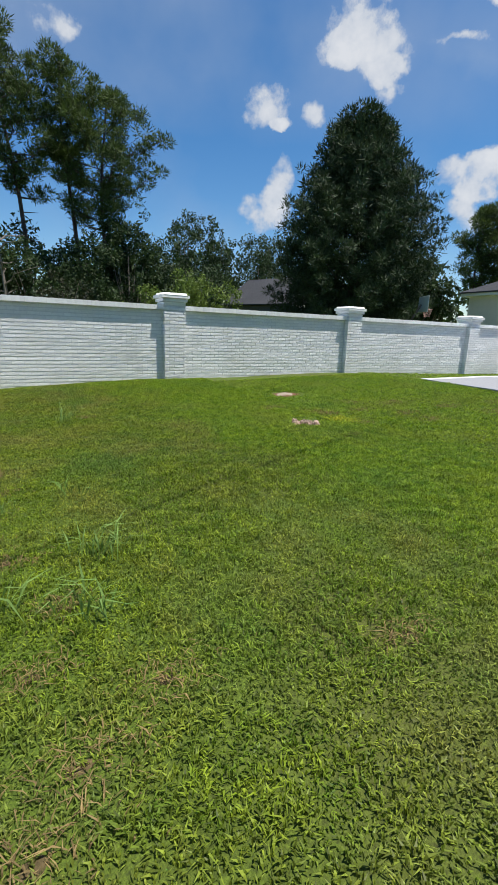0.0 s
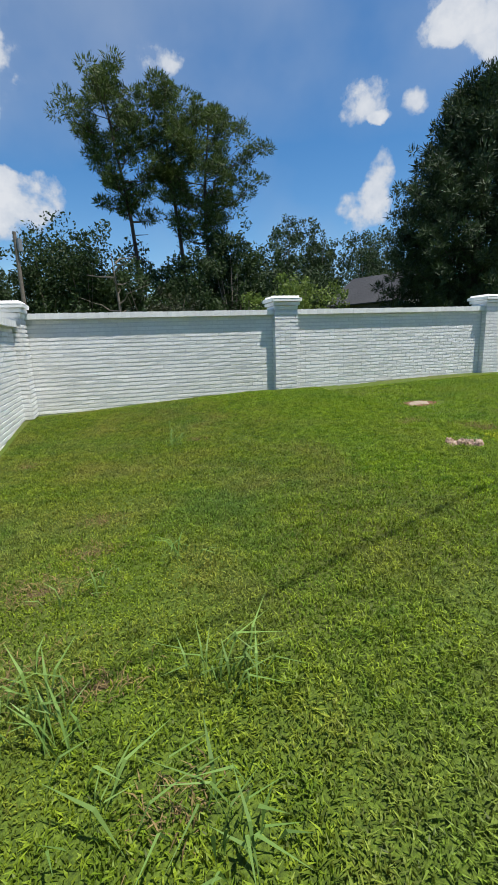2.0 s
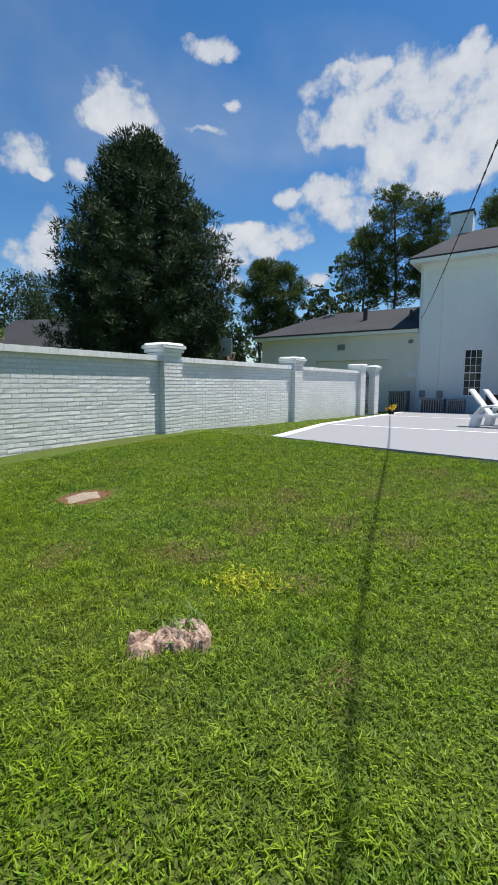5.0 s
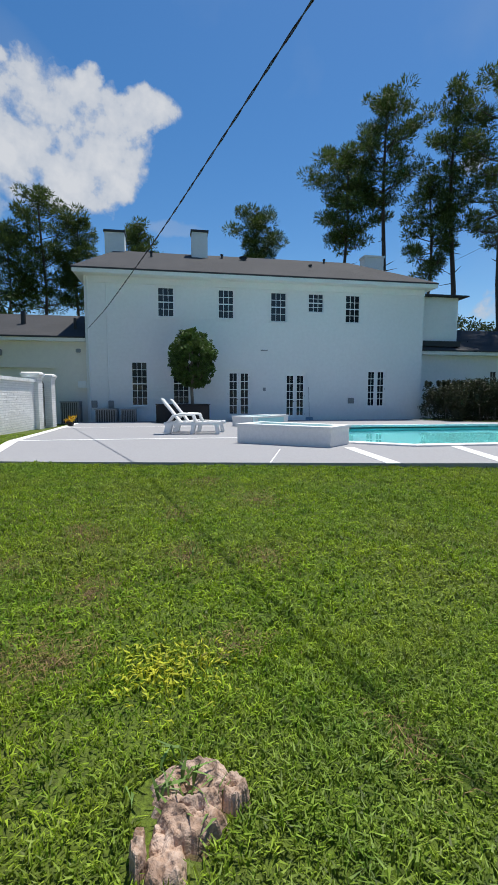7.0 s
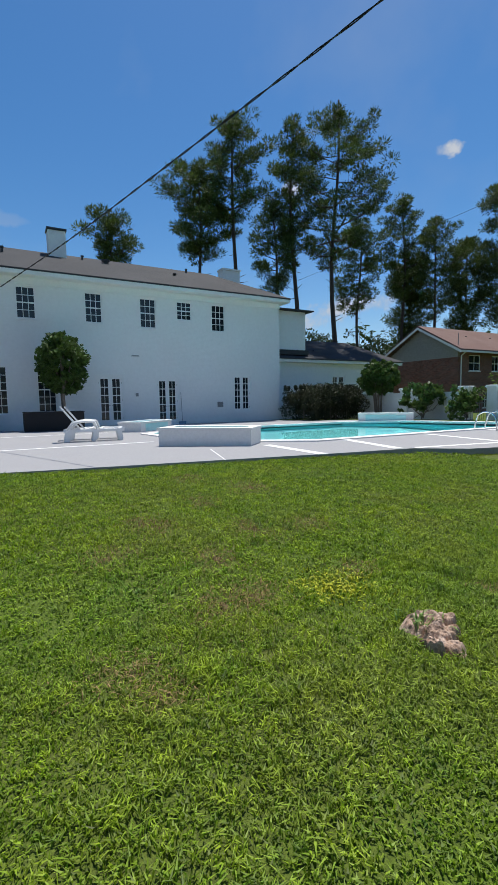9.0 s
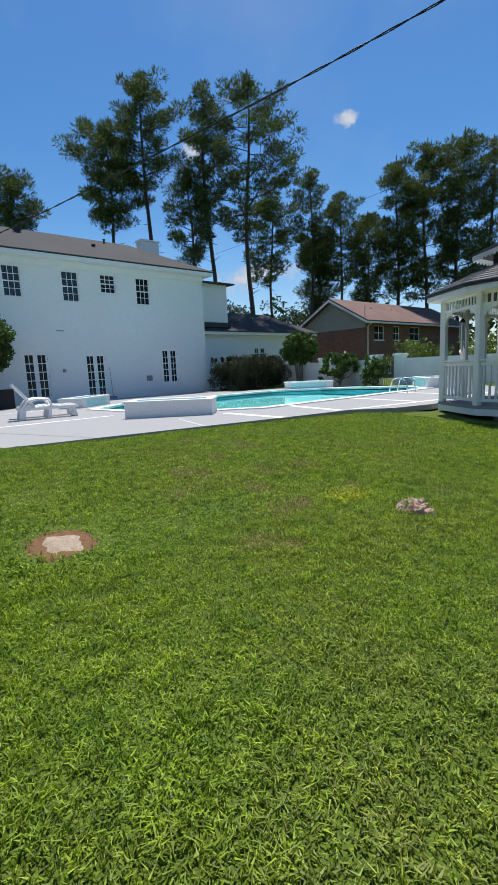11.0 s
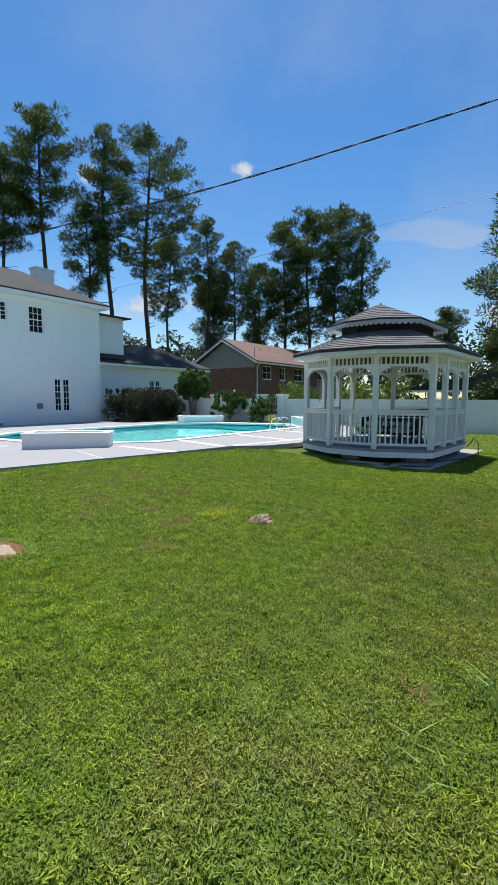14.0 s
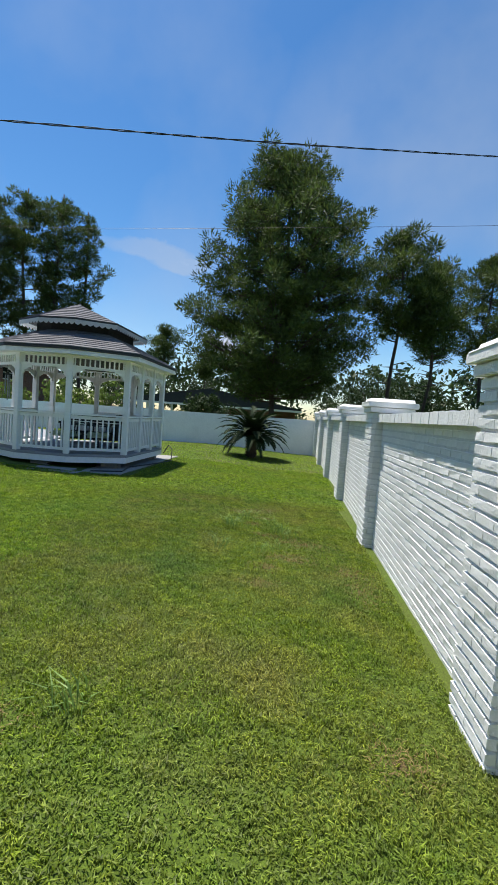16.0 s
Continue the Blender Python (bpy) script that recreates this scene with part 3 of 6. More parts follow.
def brick_wall(name, m, length, pillars, z_base, z_coping, label, pick=None, seed=3, slope=0.0, z_pillar=None, raised={}):
    """A painted brick garden wall along local x, face to -y, with coping and pillars. pick: stretch whose bricks are pieces of their own."""
    rnd = random.Random(seed)
    th = thing(name, label, "wall", m, kind="structure")
    bm = bmesh.new()
    box(bm, 0, length, 0.010, 0.22, z_base - 0.5, z_coping - 0.04)
    part("core", bm, JOINT, th)
    loose, fixed = [], []
    edges = [(-0.0, pillars[0] - PILLAR_W / 2)] + [(a + PILLAR_W / 2, b - PILLAR_W / 2) for a, b in zip(pillars, pillars[1:])] + [(pillars[-1] + PILLAR_W / 2, length)]
    for a, b in edges:
        if b - a > 0.1:
            for br in lay_bricks(a, b, z_base - 2 * COURSE, z_coping - 0.10, 0.0, rnd):
                cx = (br[0][0] + br[1][0]) / 2
                (loose if pick and pick[0] < cx < pick[1] and len(loose) < 300 else fixed).append(br)
    verts, faces = join_bricks(fixed)
    tagged(raw("brickwork", verts, faces, WHITE, th), kind="stuff")
    # coping: a rowlock course laid on edge, overhanging the face
    bm = bmesh.new()
    for a, b in edges:
        x = a
        while x < b - 0.03:
            e = min(x + 0.075, b)
            d = rnd.uniform(-0.006, 0.006)
            box(bm, x + 0.0008, e + 0.0012, -0.075 + d * 0.5, 0.29, z_coping - 0.1, z_coping + rnd.uniform(-0.004, 0.004))
            x += 0.077
    tagged(part("coping", bm, WHITE, th), kind="stuff")
    for px in pillars:
        brick_pillar(th, px, z_base - 2 * COURSE, (z_pillar or z_coping + 0.22) + raised.get(px, 0.0), rnd)
    return th, loose


WALL_LABEL = "white painted brick garden wall with capped pillars"
F_PILLARS = [5.0, 10.25, 15.5, 20.7]
f_turn = math.degrees(math.atan(-0.034))
f_wall, _ = brick_wall("wall_north", pose(-1.75, wall_y(-1.75) + PILLAR_OUT, 0, 0, 0, f_turn), 20.7, F_PILLARS, 0.06, 1.72, WALL_LABEL, seed=5, z_pillar=1.98)
rnd_f = random.Random(8)
brick_pillar(f_wall, 22.25, -0.05, 1.98, rnd_f)
s_turn = 90 - math.degrees(math.atan(0.042))
S_LEN = 22.75
s_wall, s_loose = brick_wall("wall_west", pose(side_x(-12.0) - PILLAR_OUT, -12.0, 0, 0, 0, s_turn), S_LEN, [0.5, 4.3, 7.93, 11.56, 15.06, 18.93, 22.5], -0.16, 1.58, WALL_LABEL,
                             pick=(17.0, 18.67), seed=9, z_pillar=1.82, raised={18.93: 0.12, 22.5: 0.08, 15.06: -0.03})

# plain rendered wall with a gate at the far end of the garden
south = thing("wall_south", "smooth white rendered garden wall with pillars", "wall", kind="structure")
sa = Vector((-2.75, south_y(-2.75)))


def south_run(x0, x1, name="render_wall"):
    bm = bmesh.new()
    n = 0.22
    q = [(x0, south_y(x0)), (x1, south_y(x1)), (x1, south_y(x1) - n), (x0, south_y(x0) - n)]
    prism(bm, q[::-1], -0.9, 1.42)
    return part(name, bm, WHITE, south)


south_run(-2.75, 14.1)
south_run(15.8, 32.0)
for x in (14.2, 15.7, 19.6):
    bm = bmesh.new()
    y = south_y(x) - 0.11
    box(bm, x - 0.24, x + 0.24, y - 0.24, y + 0.24, -0.9, 1.52)
    p = part("pillar", bm, WHITE, south, bevel=0.01)
    bm = bmesh.new()
    box(bm, x - 0.32, x + 0.32, y - 0.32, y + 0.32, 1.52, 1.68)
    part("cap", bm, WHITE, p, bevel=0.05)


def bar_gate(name, m, width, height, label, n, material):
    th = thing(name, label, "gate", m)
    for k, z in enumerate((0.12, height - 0.25)):
        bm = bmesh.new()
        box(bm, 0.02, width - 0.02, -0.015, 0.015, z, z + 0.035)
        part("rail", bm, material, th)
    for k in range(n):
        x = 0.04 + (width - 0.08) * k / (n - 1)
        bm = bmesh.new()
        tube(bm, [(x, 0, 0.04), (x, 0, height - 0.05 + 0.12 * math.sin(math.pi * k / (n - 1)))], 0.011, 6)
        part("bar", bm, material, th)
    return th


bar_gate("garden_gate", pose(14.46, south_y(14.5) - 0.12, -0.25, 0, 0, -3), 1.0, 1.35, "closed light metal bar gate between white pillars", 9, GREYMETAL)
g_m = pose(-1.75, wall_y(-1.75) + PILLAR_OUT, 0, 0, 0, f_turn) @ pose(20.98, 0.12, -0.05)
iron = bar_gate("iron_gate", g_m, 1.0, 1.75, "closed black wrought iron gate between white brick pillars", 9, BLACK)
bm = bmesh.new()
for k in range(6):
    pts = [(0.5 + 0.13 * math.cos(a / 8 * math.pi * 2) * (1 - a / 24), 0, 0.45 + 0.2 * k + 0.09 * math.sin(a / 8 * math.pi * 2)) for a in range(15)]
    tube(bm, pts, 0.008, 5)
part("scrollwork", bm, BLACK, iron)
# ---- house ----
HX = 26.7
house = thing("house", "two-storey white painted brick house with grey shingle roof", "house")
WINS = [(5.15, 6.03, 5.33, 6.88), (1.95, 2.83, 5.33, 6.88), (-0.98, -0.06, 5.25, 6.85), (-3.12, -2.2, 5.82, 6.86), (-5.28, -4.38, 5.3, 6.86), (6.6, 7.45, 0.64, 2.98), (4.4, 5.28, 0.7, 2.98)]
DOORS = [(1.0, 2.38, -0.02, 2.6), (-2.17, -0.86, -0.12, 2.5), (-7.0, -5.72, 0.42, 2.76)]
H_TOP, HY0, HY1 = 7.3, -9.2, 9.7
bm = bmesh.new()
holed_wall(bm, HY0, HY1, -0.6, H_TOP, WINS + DOORS, HX, HX + 0.28)
for q in ((HX + 0.28, HX + 9, HY0, HY0 + 0.28), (HX + 0.28, HX + 9, HY1 - 0.28, HY1), (HX + 8.8, HX + 9.08, HY0, HY1)):
    side = bmesh.new()
    box(side, *q, -0.6, H_TOP)
    part("outer_wall", side, HOUSE, house)
part("wall", bm, HOUSE, house)
bm = bmesh.new()
box(bm, HX + 0.3, HX + 8.7, HY0 + 0.3, HY1 - 0.3, 3.35, 3.5)
box(bm, HX + 2.6, HX + 2.7, HY0 + 0.3, HY1 - 0.3, -0.3, 7.2)
part("interior", bm, INSIDE, house)
bm = bmesh.new()
box(bm, HX - 0.55, HX + 9.6, HY0 - 0.4, HY1 + 0.4, H_TOP, H_TOP + 0.14)
box(bm, HX - 0.6, HX - 0.555, HY0 - 0.45, HY1 + 0.45, H_TOP + 0.02, H_TOP + 0.2)
part("eave_board", bm, TRIM, house)
bm = bmesh.new()
box(bm, HX - 0.06, HX - 0.003, HY0, HY1, H_TOP - 0.34, H_TOP - 0.003)
part("frieze", bm, TRIM, house)


def hip_roof(bm, x0, x1, y0, y1, z0, rise, hip0, hip1, thick=0.08, ridge_x=None):
    rx = ridge_x if ridge_x is not None else (x0 + x1) / 2
    base = [(x0, y0), (x1, y0), (x1, y1), (x0, y1)]
    lo = [bm.verts.new((x, y, z0)) for x, y in base]
    hi = [bm.verts.new((x, y, z0 + thick)) for x, y in base]
    r0, r1 = bm.verts.new((rx, y0 + hip0, z0 + rise)), bm.verts.new((rx, y1 - hip1, z0 + rise))
    bm.faces.new(lo[::-1])
    for i in range(4):
        bm.faces.new((lo[i], lo[(i + 1) % 4], hi[(i + 1) % 4], hi[i]))
    bm.faces.new((hi[3], hi[0], r0, r1))
    bm.faces.new((hi[1], hi[2], r1, r0))
    bm.faces.new((hi[0], hi[1], r0))
    bm.faces.new((hi[2], hi[3], r1))


bm = bmesh.new()
hip_roof(bm, HX - 0.62, HX + 9.7, HY0 - 0.5, HY1 + 0.5, H_TOP + 0.2, 2.45, 3.4, 1.6)
part("roof", bm, SHINGLE, house)
for cy, cx, cz, w in ((8.6, 31.4, 10.95, 1.15), (3.55, 30.7, 11.0, 0.95), (-8.2, 31.8, 10.45, 1.35)):
    bm = bmesh.new()
    box(bm, cx - 0.4, cx + 0.4, cy - w / 2, cy + w / 2, 8.0, cz)
    ch = part("chimney", bm, HOUSE, house, bevel=0.01)
    bm = bmesh.new()
    box(bm, cx - 0.46, cx + 0.46, cy - w / 2 - 0.06, cy + w / 2 + 0.06, cz, cz + 0.12)
    part("chimney_cap", bm, BLACK if cy > 0 else TRIM, ch)
    bm = bmesh.new()
    box(bm, cx - 0.9, cx - 0.4, cy - w / 2 - 0.1, cy + w / 2 + 0.1, 9.1, 9.28, Matrix.Translation((0, 0, 0)))
    part("flashing", bm, BLACK, ch)
for vy, vx, vz, r in ((6.4, 29.6, 9.3, 0.07), (0.9, 30.2, 9.45, 0.17), (-3.0, 29.0, 8.85, 0.08), (-4.4, 30.6, 9.7, 0.06), (2.2, 30.4, 9.6, 0.06)):
    bm = bmesh.new()
    tube(bm, [(vx, vy, vz - 0.6), (vx, vy, vz + 0.12), (vx, vy, vz + 0.13), (vx, vy, vz + 0.2)], [r, r, r * 1.5, r * 1.5], 10)
    part("roof_vent", bm, BLACK, house)


def sash_window(parent, y0, y1, z0, z1, cols, rows, x=None, blind=False):
    """A multi-pane sash window in a facade that looks to -x."""
    x = HX if x is None else x
    bm = bmesh.new()
    f = 0.055
    for q in ((y0, y1, z0, z0 + f), (y0, y1, z1 - f, z1), (y0, y0 + f, z0 + f, z1 - f), (y1 - f, y1, z0 + f, z1 - f)):
        box(bm, x + 0.04, x + 0.12, *q)
    zm = (z0 + z1) / 2
    box(bm, x + 0.05, x + 0.1, y0 + f, y1 - f, zm - 0.028, zm + 0.028)
    w = part("window", bm, TRIM, parent)
    bm = bmesh.new()
    for k in range(1, cols):
        c = y0 + f + (y1 - y0 - 2 * f) * k / cols
        box(bm, x + 0.055, x + 0.085, c - 0.013, c + 0.013, z0 + f, z1 - f)
    for k in range(1, rows):
        c = z0 + f + (z1 - z0 - 2 * f) * k / rows
        if abs(c - zm) > 0.05:
            box(bm, x + 0.056, x + 0.084, y0 + f, y1 - f, c - 0.013, c + 0.013)
    part("glazing_bars", bm, TRIM, w)
    bm = bmesh.new()
    box(bm, x + 0.088, x + 0.094, y0 + f, y1 - f, z0 + f, z1 - f)
    part("pane", bm, GLASS, w)
    bm = bmesh.new()
    box(bm, x - 0.05, x + 0.04, y0 - 0.05, y1 + 0.05, z0 - 0.07, z0)
    part("sill", bm, TRIM, w)
    return w


for k, (a, b, c, d) in enumerate(WINS):
    sash_window(house, a, b, c, d, 3, 4 if k < 5 else 6)


def french_door(parent, y0, y1, z0, z1, name="french_door", x=None):
    x = HX if x is None else x
    f = 0.07
    bm = bmesh.new()
    for q in ((y0, y1, z1 - f, z1), (y0, y0 + f, z0, z1 - f), (y1 - f, y1, z0, z1 - f)):
        box(bm, x + 0.02, x + 0.14, *q)
    box(bm, x - 0.04, x + 0.14, y0, y1, z0 - 0.05, z0)
    d = part(name, bm, TRIM, parent)
    mid = (y0 + y1) / 2
    for s, (a, b) in enumerate(((y0 + f, mid - 0.004), (mid + 0.004, y1 - f))):
        bm = bmesh.new()
        st, z_lo, z_hi = 0.11, z0 + 0.22, z1 - f - 0.12
        for q in ((a, a + st, z0, z1 - f), (b - st, b, z0, z1 - f), (a + st, b - st, z0, z_lo), (a + st, b - st, z_hi, z1 - f)):
            box(bm, x + 0.05, x + 0.09, *q)
        c = (a + b) / 2
        box(bm, x + 0.055, x + 0.085, c - 0.013, c + 0.013, z_lo, z_hi)
        for k in range(1, 5):
            zz = z_lo + (z_hi - z_lo) * k / 5
            box(bm, x + 0.056, x + 0.084, a + st, b - st, zz - 0.02, zz + 0.02)
        box(bm, x + 0.066, x + 0.072, a + st, b - st, z_lo, z_hi)
        leaf = part("door_leaf", bm, TRIM, d)
        bm = bmesh.new()
        box(bm, x + 0.0725, x + 0.078, a + st, b - st, z_lo, z_hi)
        box(bm, x + 0.060, x + 0.0655, a + st, b - st, z_lo, z_hi)
        part("pane", bm, GLASS, leaf)
        bm = bmesh.new()
        yk = b - 0.05 if s == 0 else a + 0.05
        tube(bm, [(x + 0.05, yk, z0 + 1.0), (x - 0.01, yk, z0 + 1.0), (x - 0.012, yk + (0.1 if s else -0.1), z0 + 1.0)], 0.012, 6)
        if name == "french_door":
            part("handle", bm, BLACK, leaf)
        else:
            bm.free()
        for zz in (z0 + 0.3, (z0 + z1) / 2, z1 - 0.4):
            bm = bmesh.new()
            box(bm, x + 0.03, x + 0.05, (a - 0.02 if s == 0 else b - 0.01), (a + 0.01 if s == 0 else b + 0.02), zz - 0.05, zz + 0.05)
            part("hinge", bm, GREYMETAL, leaf)
    return d


french_door(house, *DOORS[0])
french_door(house, *DOORS[1])
french_door(house, *DOORS[2], name="french_window")
bm = bmesh.new()
box(bm, HX - 0.05, HX - 0.003, 0.9, 2.46, 2.62, 2.72)
part("door_head", bm, TRIM, house)
bm = bmesh.new()
box(bm, HX - 0.5, HX - 0.003, -2.4, -0.6, -0.32, -0.16)
part("door_step", bm, DECK_WHITE, house)
bm = bmesh.new()
box(bm, HX - 0.04, HX - 0.003, -5.03, -4.66, 0.76, 1.08)
for k in range(5):
    box(bm, HX - 0.055, HX - 0.041, -5.0, -4.69, 0.79 + 0.055 * k, 0.82 + 0.055 * k)
part("wall_vent", bm, GREYMETAL, house)
bm = bmesh.new()
box(bm, HX - 0.07, HX - 0.003, 0.1, 0.48, 3.66, 3.71)
part("flood_light_bracket", bm, GREYMETAL, house)
bm = bmesh.new()
box(bm, HX - 0.1, HX - 0.003, 0.2, 0.34, 1.46, 1.64)
part("outlet_box", bm, GREYMETAL, house, bevel=0.01)
for y in (9.35, 8.5):
    bm = bmesh.new()
    box(bm, HX - 0.12, HX - 0.003, y - 0.14, y + 0.14, 0.55, 0.92)
    part("meter_box", bm, GREYMETAL, house, bevel=0.02)
bm = bmesh.new()
tube(bm, [(HX - 0.07, 9.55, -0.2), (HX - 0.07, 9.55, H_TOP - 0.1)], 0.05, 8)
tube(bm, [(HX - 0.05, 8.6, 0.9), (HX - 0.05, 8.6, H_TOP - 0.4)], 0.022, 6)
part("downpipe", bm, TRIM, house)

# two-storey bay and single-storey wing beside the house
wing = thing("house_wing", "single-storey white wing with grey shingle roof and bay above", "house")
WX = 28.2
W_HOLES = [(-16.1, -14.75, 0.6, 2.95)]
bm = bmesh.new()
holed_wall(bm, -21.2, -9.22, -0.7, 3.75, W_HOLES, WX, WX + 0.25)
box(bm, WX + 0.25, WX + 8, -21.2, -20.95, -0.7, 3.75)
box(bm, WX + 7.75, WX + 8, -20.95, -9.22, -0.7, 3.75)
part("wall", bm, HOUSE, wing)
bm = bmesh.new()
box(bm, WX - 0.45, WX + 8.4, -21.7, -9.22, 3.75, 3.95)
part("eave_board", bm, TRIM, wing)
bm = bmesh.new()
hip_roof(bm, WX - 0.5, WX + 8.5, -21.8, -9.24, 3.95, 2.0, 2.2, 0.2, ridge_x=WX + 4.0)
part("roof", bm, SHINGLE, wing)
bm = bmesh.new()
box(bm, WX + 0.1, WX + 6, -12.45, -9.22, 4.6, 7.3)
part("bay_wall", bm, HOUSE, wing)
bm = bmesh.new()
hip_roof(bm, WX - 0.35, WX + 6.4, -12.9, -9.22, 7.3, 0.75, 1.6, 0.1)
part("bay_roof", bm, SHINGLE, wing)
bm = bmesh.new()
box(bm, WX - 0.1, WX + 0.09, -12.6, -9.23, 4.28, 4.62)
part("flashing", bm, BLACK, wing)
french_door(wing, *W_HOLES[0], name="french_window", x=WX)
bm = bmesh.new()
tube(bm, [(WX + 1.2, -14.0, 4.3), (WX + 1.2, -14.0, 4.85)], 0.06, 8)
part("roof_vent", bm, BLACK, wing)

# garage wing
garage = thing("garage", "single-storey cream rendered garage wing with grey shingle roof", "garage")
GX = 26.9
bm = bmesh.new()
holed_wall(bm, 9.72, 19.4, -0.6, 3.95, [(11.3, 15.6, -0.5, 2.6)], GX, GX + 0.25)
box(bm, GX + 0.25, GX + 8, 19.15, 19.4, -0.6, 3.95)
box(bm, GX + 7.75, GX + 8, 9.72, 19.15, -0.6, 3.95)
part("wall", bm, GARAGE, garage)
bm = bmesh.new()
box(bm, GX - 0.35, GX + 8.3, 9.72, 19.8, 3.95, 4.12)
part("eave_board", bm, TRIM, garage)
bm = bmesh.new()
hip_roof(bm, GX - 0.4, GX + 8.4, 9.74, 19.9, 4.12, 1.75, 0.1, 3.2, ridge_x=GX + 3.6)
part("roof", bm, SHINGLE, garage)
bm = bmesh.new()
for k in range(4):
    box(bm, GX + 0.1, GX + 0.15, 11.3, 15.6, -0.5 + 0.775 * k, -0.5 + 0.775 * k + 0.765)
part("garage_door", bm, GARAGE, garage, "closed tan panelled garage door")
bm = bmesh.new()
box(bm, GX - 0.03, GX - 0.003, 11.1, 15.8, 2.6, 2.72)
part("lintel", bm, GARAGE, garage)
for y, z, s in ((14.0, 3.35, 0.2), (10.1, 3.5, 0.12), (9.95, 1.75, 0.22)):
    bm = bmesh.new()
    box(bm, GX - 0.16, GX - 0.003, y - s, y + s, z - s * 0.8, z + s * 0.8)
    part("wall_light" if z > 2 else "fan_box", bm, GREYMETAL if z > 2 else TRIM, garage, bevel=0.03)
bm = bmesh.new()
tube(bm, [(GX + 1.6, 13.2, 4.8), (GX + 1.6, 13.2, 5.7)], 0.13, 8)
part("roof_vent", bm, BLACK, garage)
bm = bmesh.new()
tube(bm, [(GX + 0.9, 10.4, 4.6), (GX + 0.9, 10.4, 5.3)], 0.08, 8)
part("roof_vent", bm, BLACK, garage)


def condenser(x, y, w, h):
    th = thing("air_conditioner", "grey louvred outdoor air-conditioning unit on the ground", "air conditioner", pose(x, y, deck_z(x) - 0.05), "condensers by the wall")
    bm = bmesh.new()
    box(bm, -w / 2 + 0.03, w / 2 - 0.03, -w / 2 + 0.03, w / 2 - 0.03, 0, h)
    part("body", bm, BLACK, th)
    bm = bmesh.new()
    for a in range(-4, 5):
        c = a * w / 9
        box(bm, -w / 2, -w / 2 + 0.025, c - 0.02, c + 0.02, 0.05, h - 0.06)
        box(bm, c - 0.02, c + 0.02, -w / 2, -w / 2 + 0.025, 0.05, h - 0.06)
    part("louvre", bm, GREYMETAL, th)
    bm = bmesh.new()
    box(bm, -w / 2 - 0.01, w / 2 + 0.01, -w / 2 - 0.01, w / 2 + 0.01, h - 0.06, h)
    part("lid", bm, GREYMETAL, th, bevel=0.01)
    return th


condenser(25.7, 8.6, 1.05, 0.72)
condenser(26.1, 10.4, 0.9, 1.1)
condenser(25.9, 7.55, 0.75, 0.7)
# ---- gazebo ----
gazebo = thing("gazebo", "white wooden gazebo with two-tier grey shingle roof", "gazebo", pose(4.32, -2.3, 0.0, 0, 0, -3.0))
GF, GR, GH = 0.33, 1.22, 2.20      # floor, handrail and beam heights
G_PLAN = [(0.58, 1.95), (-0.58, 1.95), (-1.65, 1.33), (-1.65, 0.44), (-1.65, -0.44), (-1.65, -1.33), (-0.58, -1.95), (0.58, -1.95), (1.65, -1.33), (1.65, -0.44), (1.65, 0.44), (1.65, 1.33)]
OPEN = {7, 8}


def grown(outline, d):
    return [(x + d * (1 if x > 0 else -1) * (1.0 if abs(x) > 1 else 0.45), y + d * (1 if y > 0 else -1) * (1.0 if abs(y) > 1.5 else 0.6 if abs(y) > 1 else 0.0)) for x, y in outline]


bm = bmesh.new()
prism(bm, grown(G_PLAN, 0.075)[::-1], GF - 0.06, GF)
part("floor", bm, DECK, gazebo)
bm = bmesh.new()
prism(bm, grown(G_PLAN, 0.07)[::-1], 0.14, GF - 0.064)
part("skirt", bm, WOOD_WHITE, gazebo)
for x, y in ((-1.3, 1.2), (0.1, 1.75), (1.4, 1.0), (-1.4, -1.2), (1.3, -1.3), (0, -1.7), (0, 0)):
    bm = bmesh.new()
    box(bm, x - 0.2, x + 0.2, y - 0.1, y + 0.1, 0.0, 0.14)
    part("foot_block", bm, BOARD, gazebo)


def bracket(bm, m, s):
    """A scroll-cut corner bracket in the plane of a bay, on side s of the post."""
    pts = [(0.04, -0.02), (0.30, -0.02), (0.30, -0.055), (0.22, -0.065), (0.19, -0.10), (0.13, -0.115), (0.115, -0.18), (0.075, -0.20), (0.07, -0.29), (0.04, -0.32)]
    a = [bm.verts.new(m @ Vector((s * u, -0.018, v))) for u, v in pts]
    b = [bm.verts.new(m @ Vector((s * u, 0.018, v))) for u, v in pts]
    bm.faces.new(a)
    bm.faces.new(b[::-1])
    for i in range(len(pts)):
        bm.faces.new((a[i], a[(i + 1) % len(pts)], b[(i + 1) % len(pts)], b[i]))


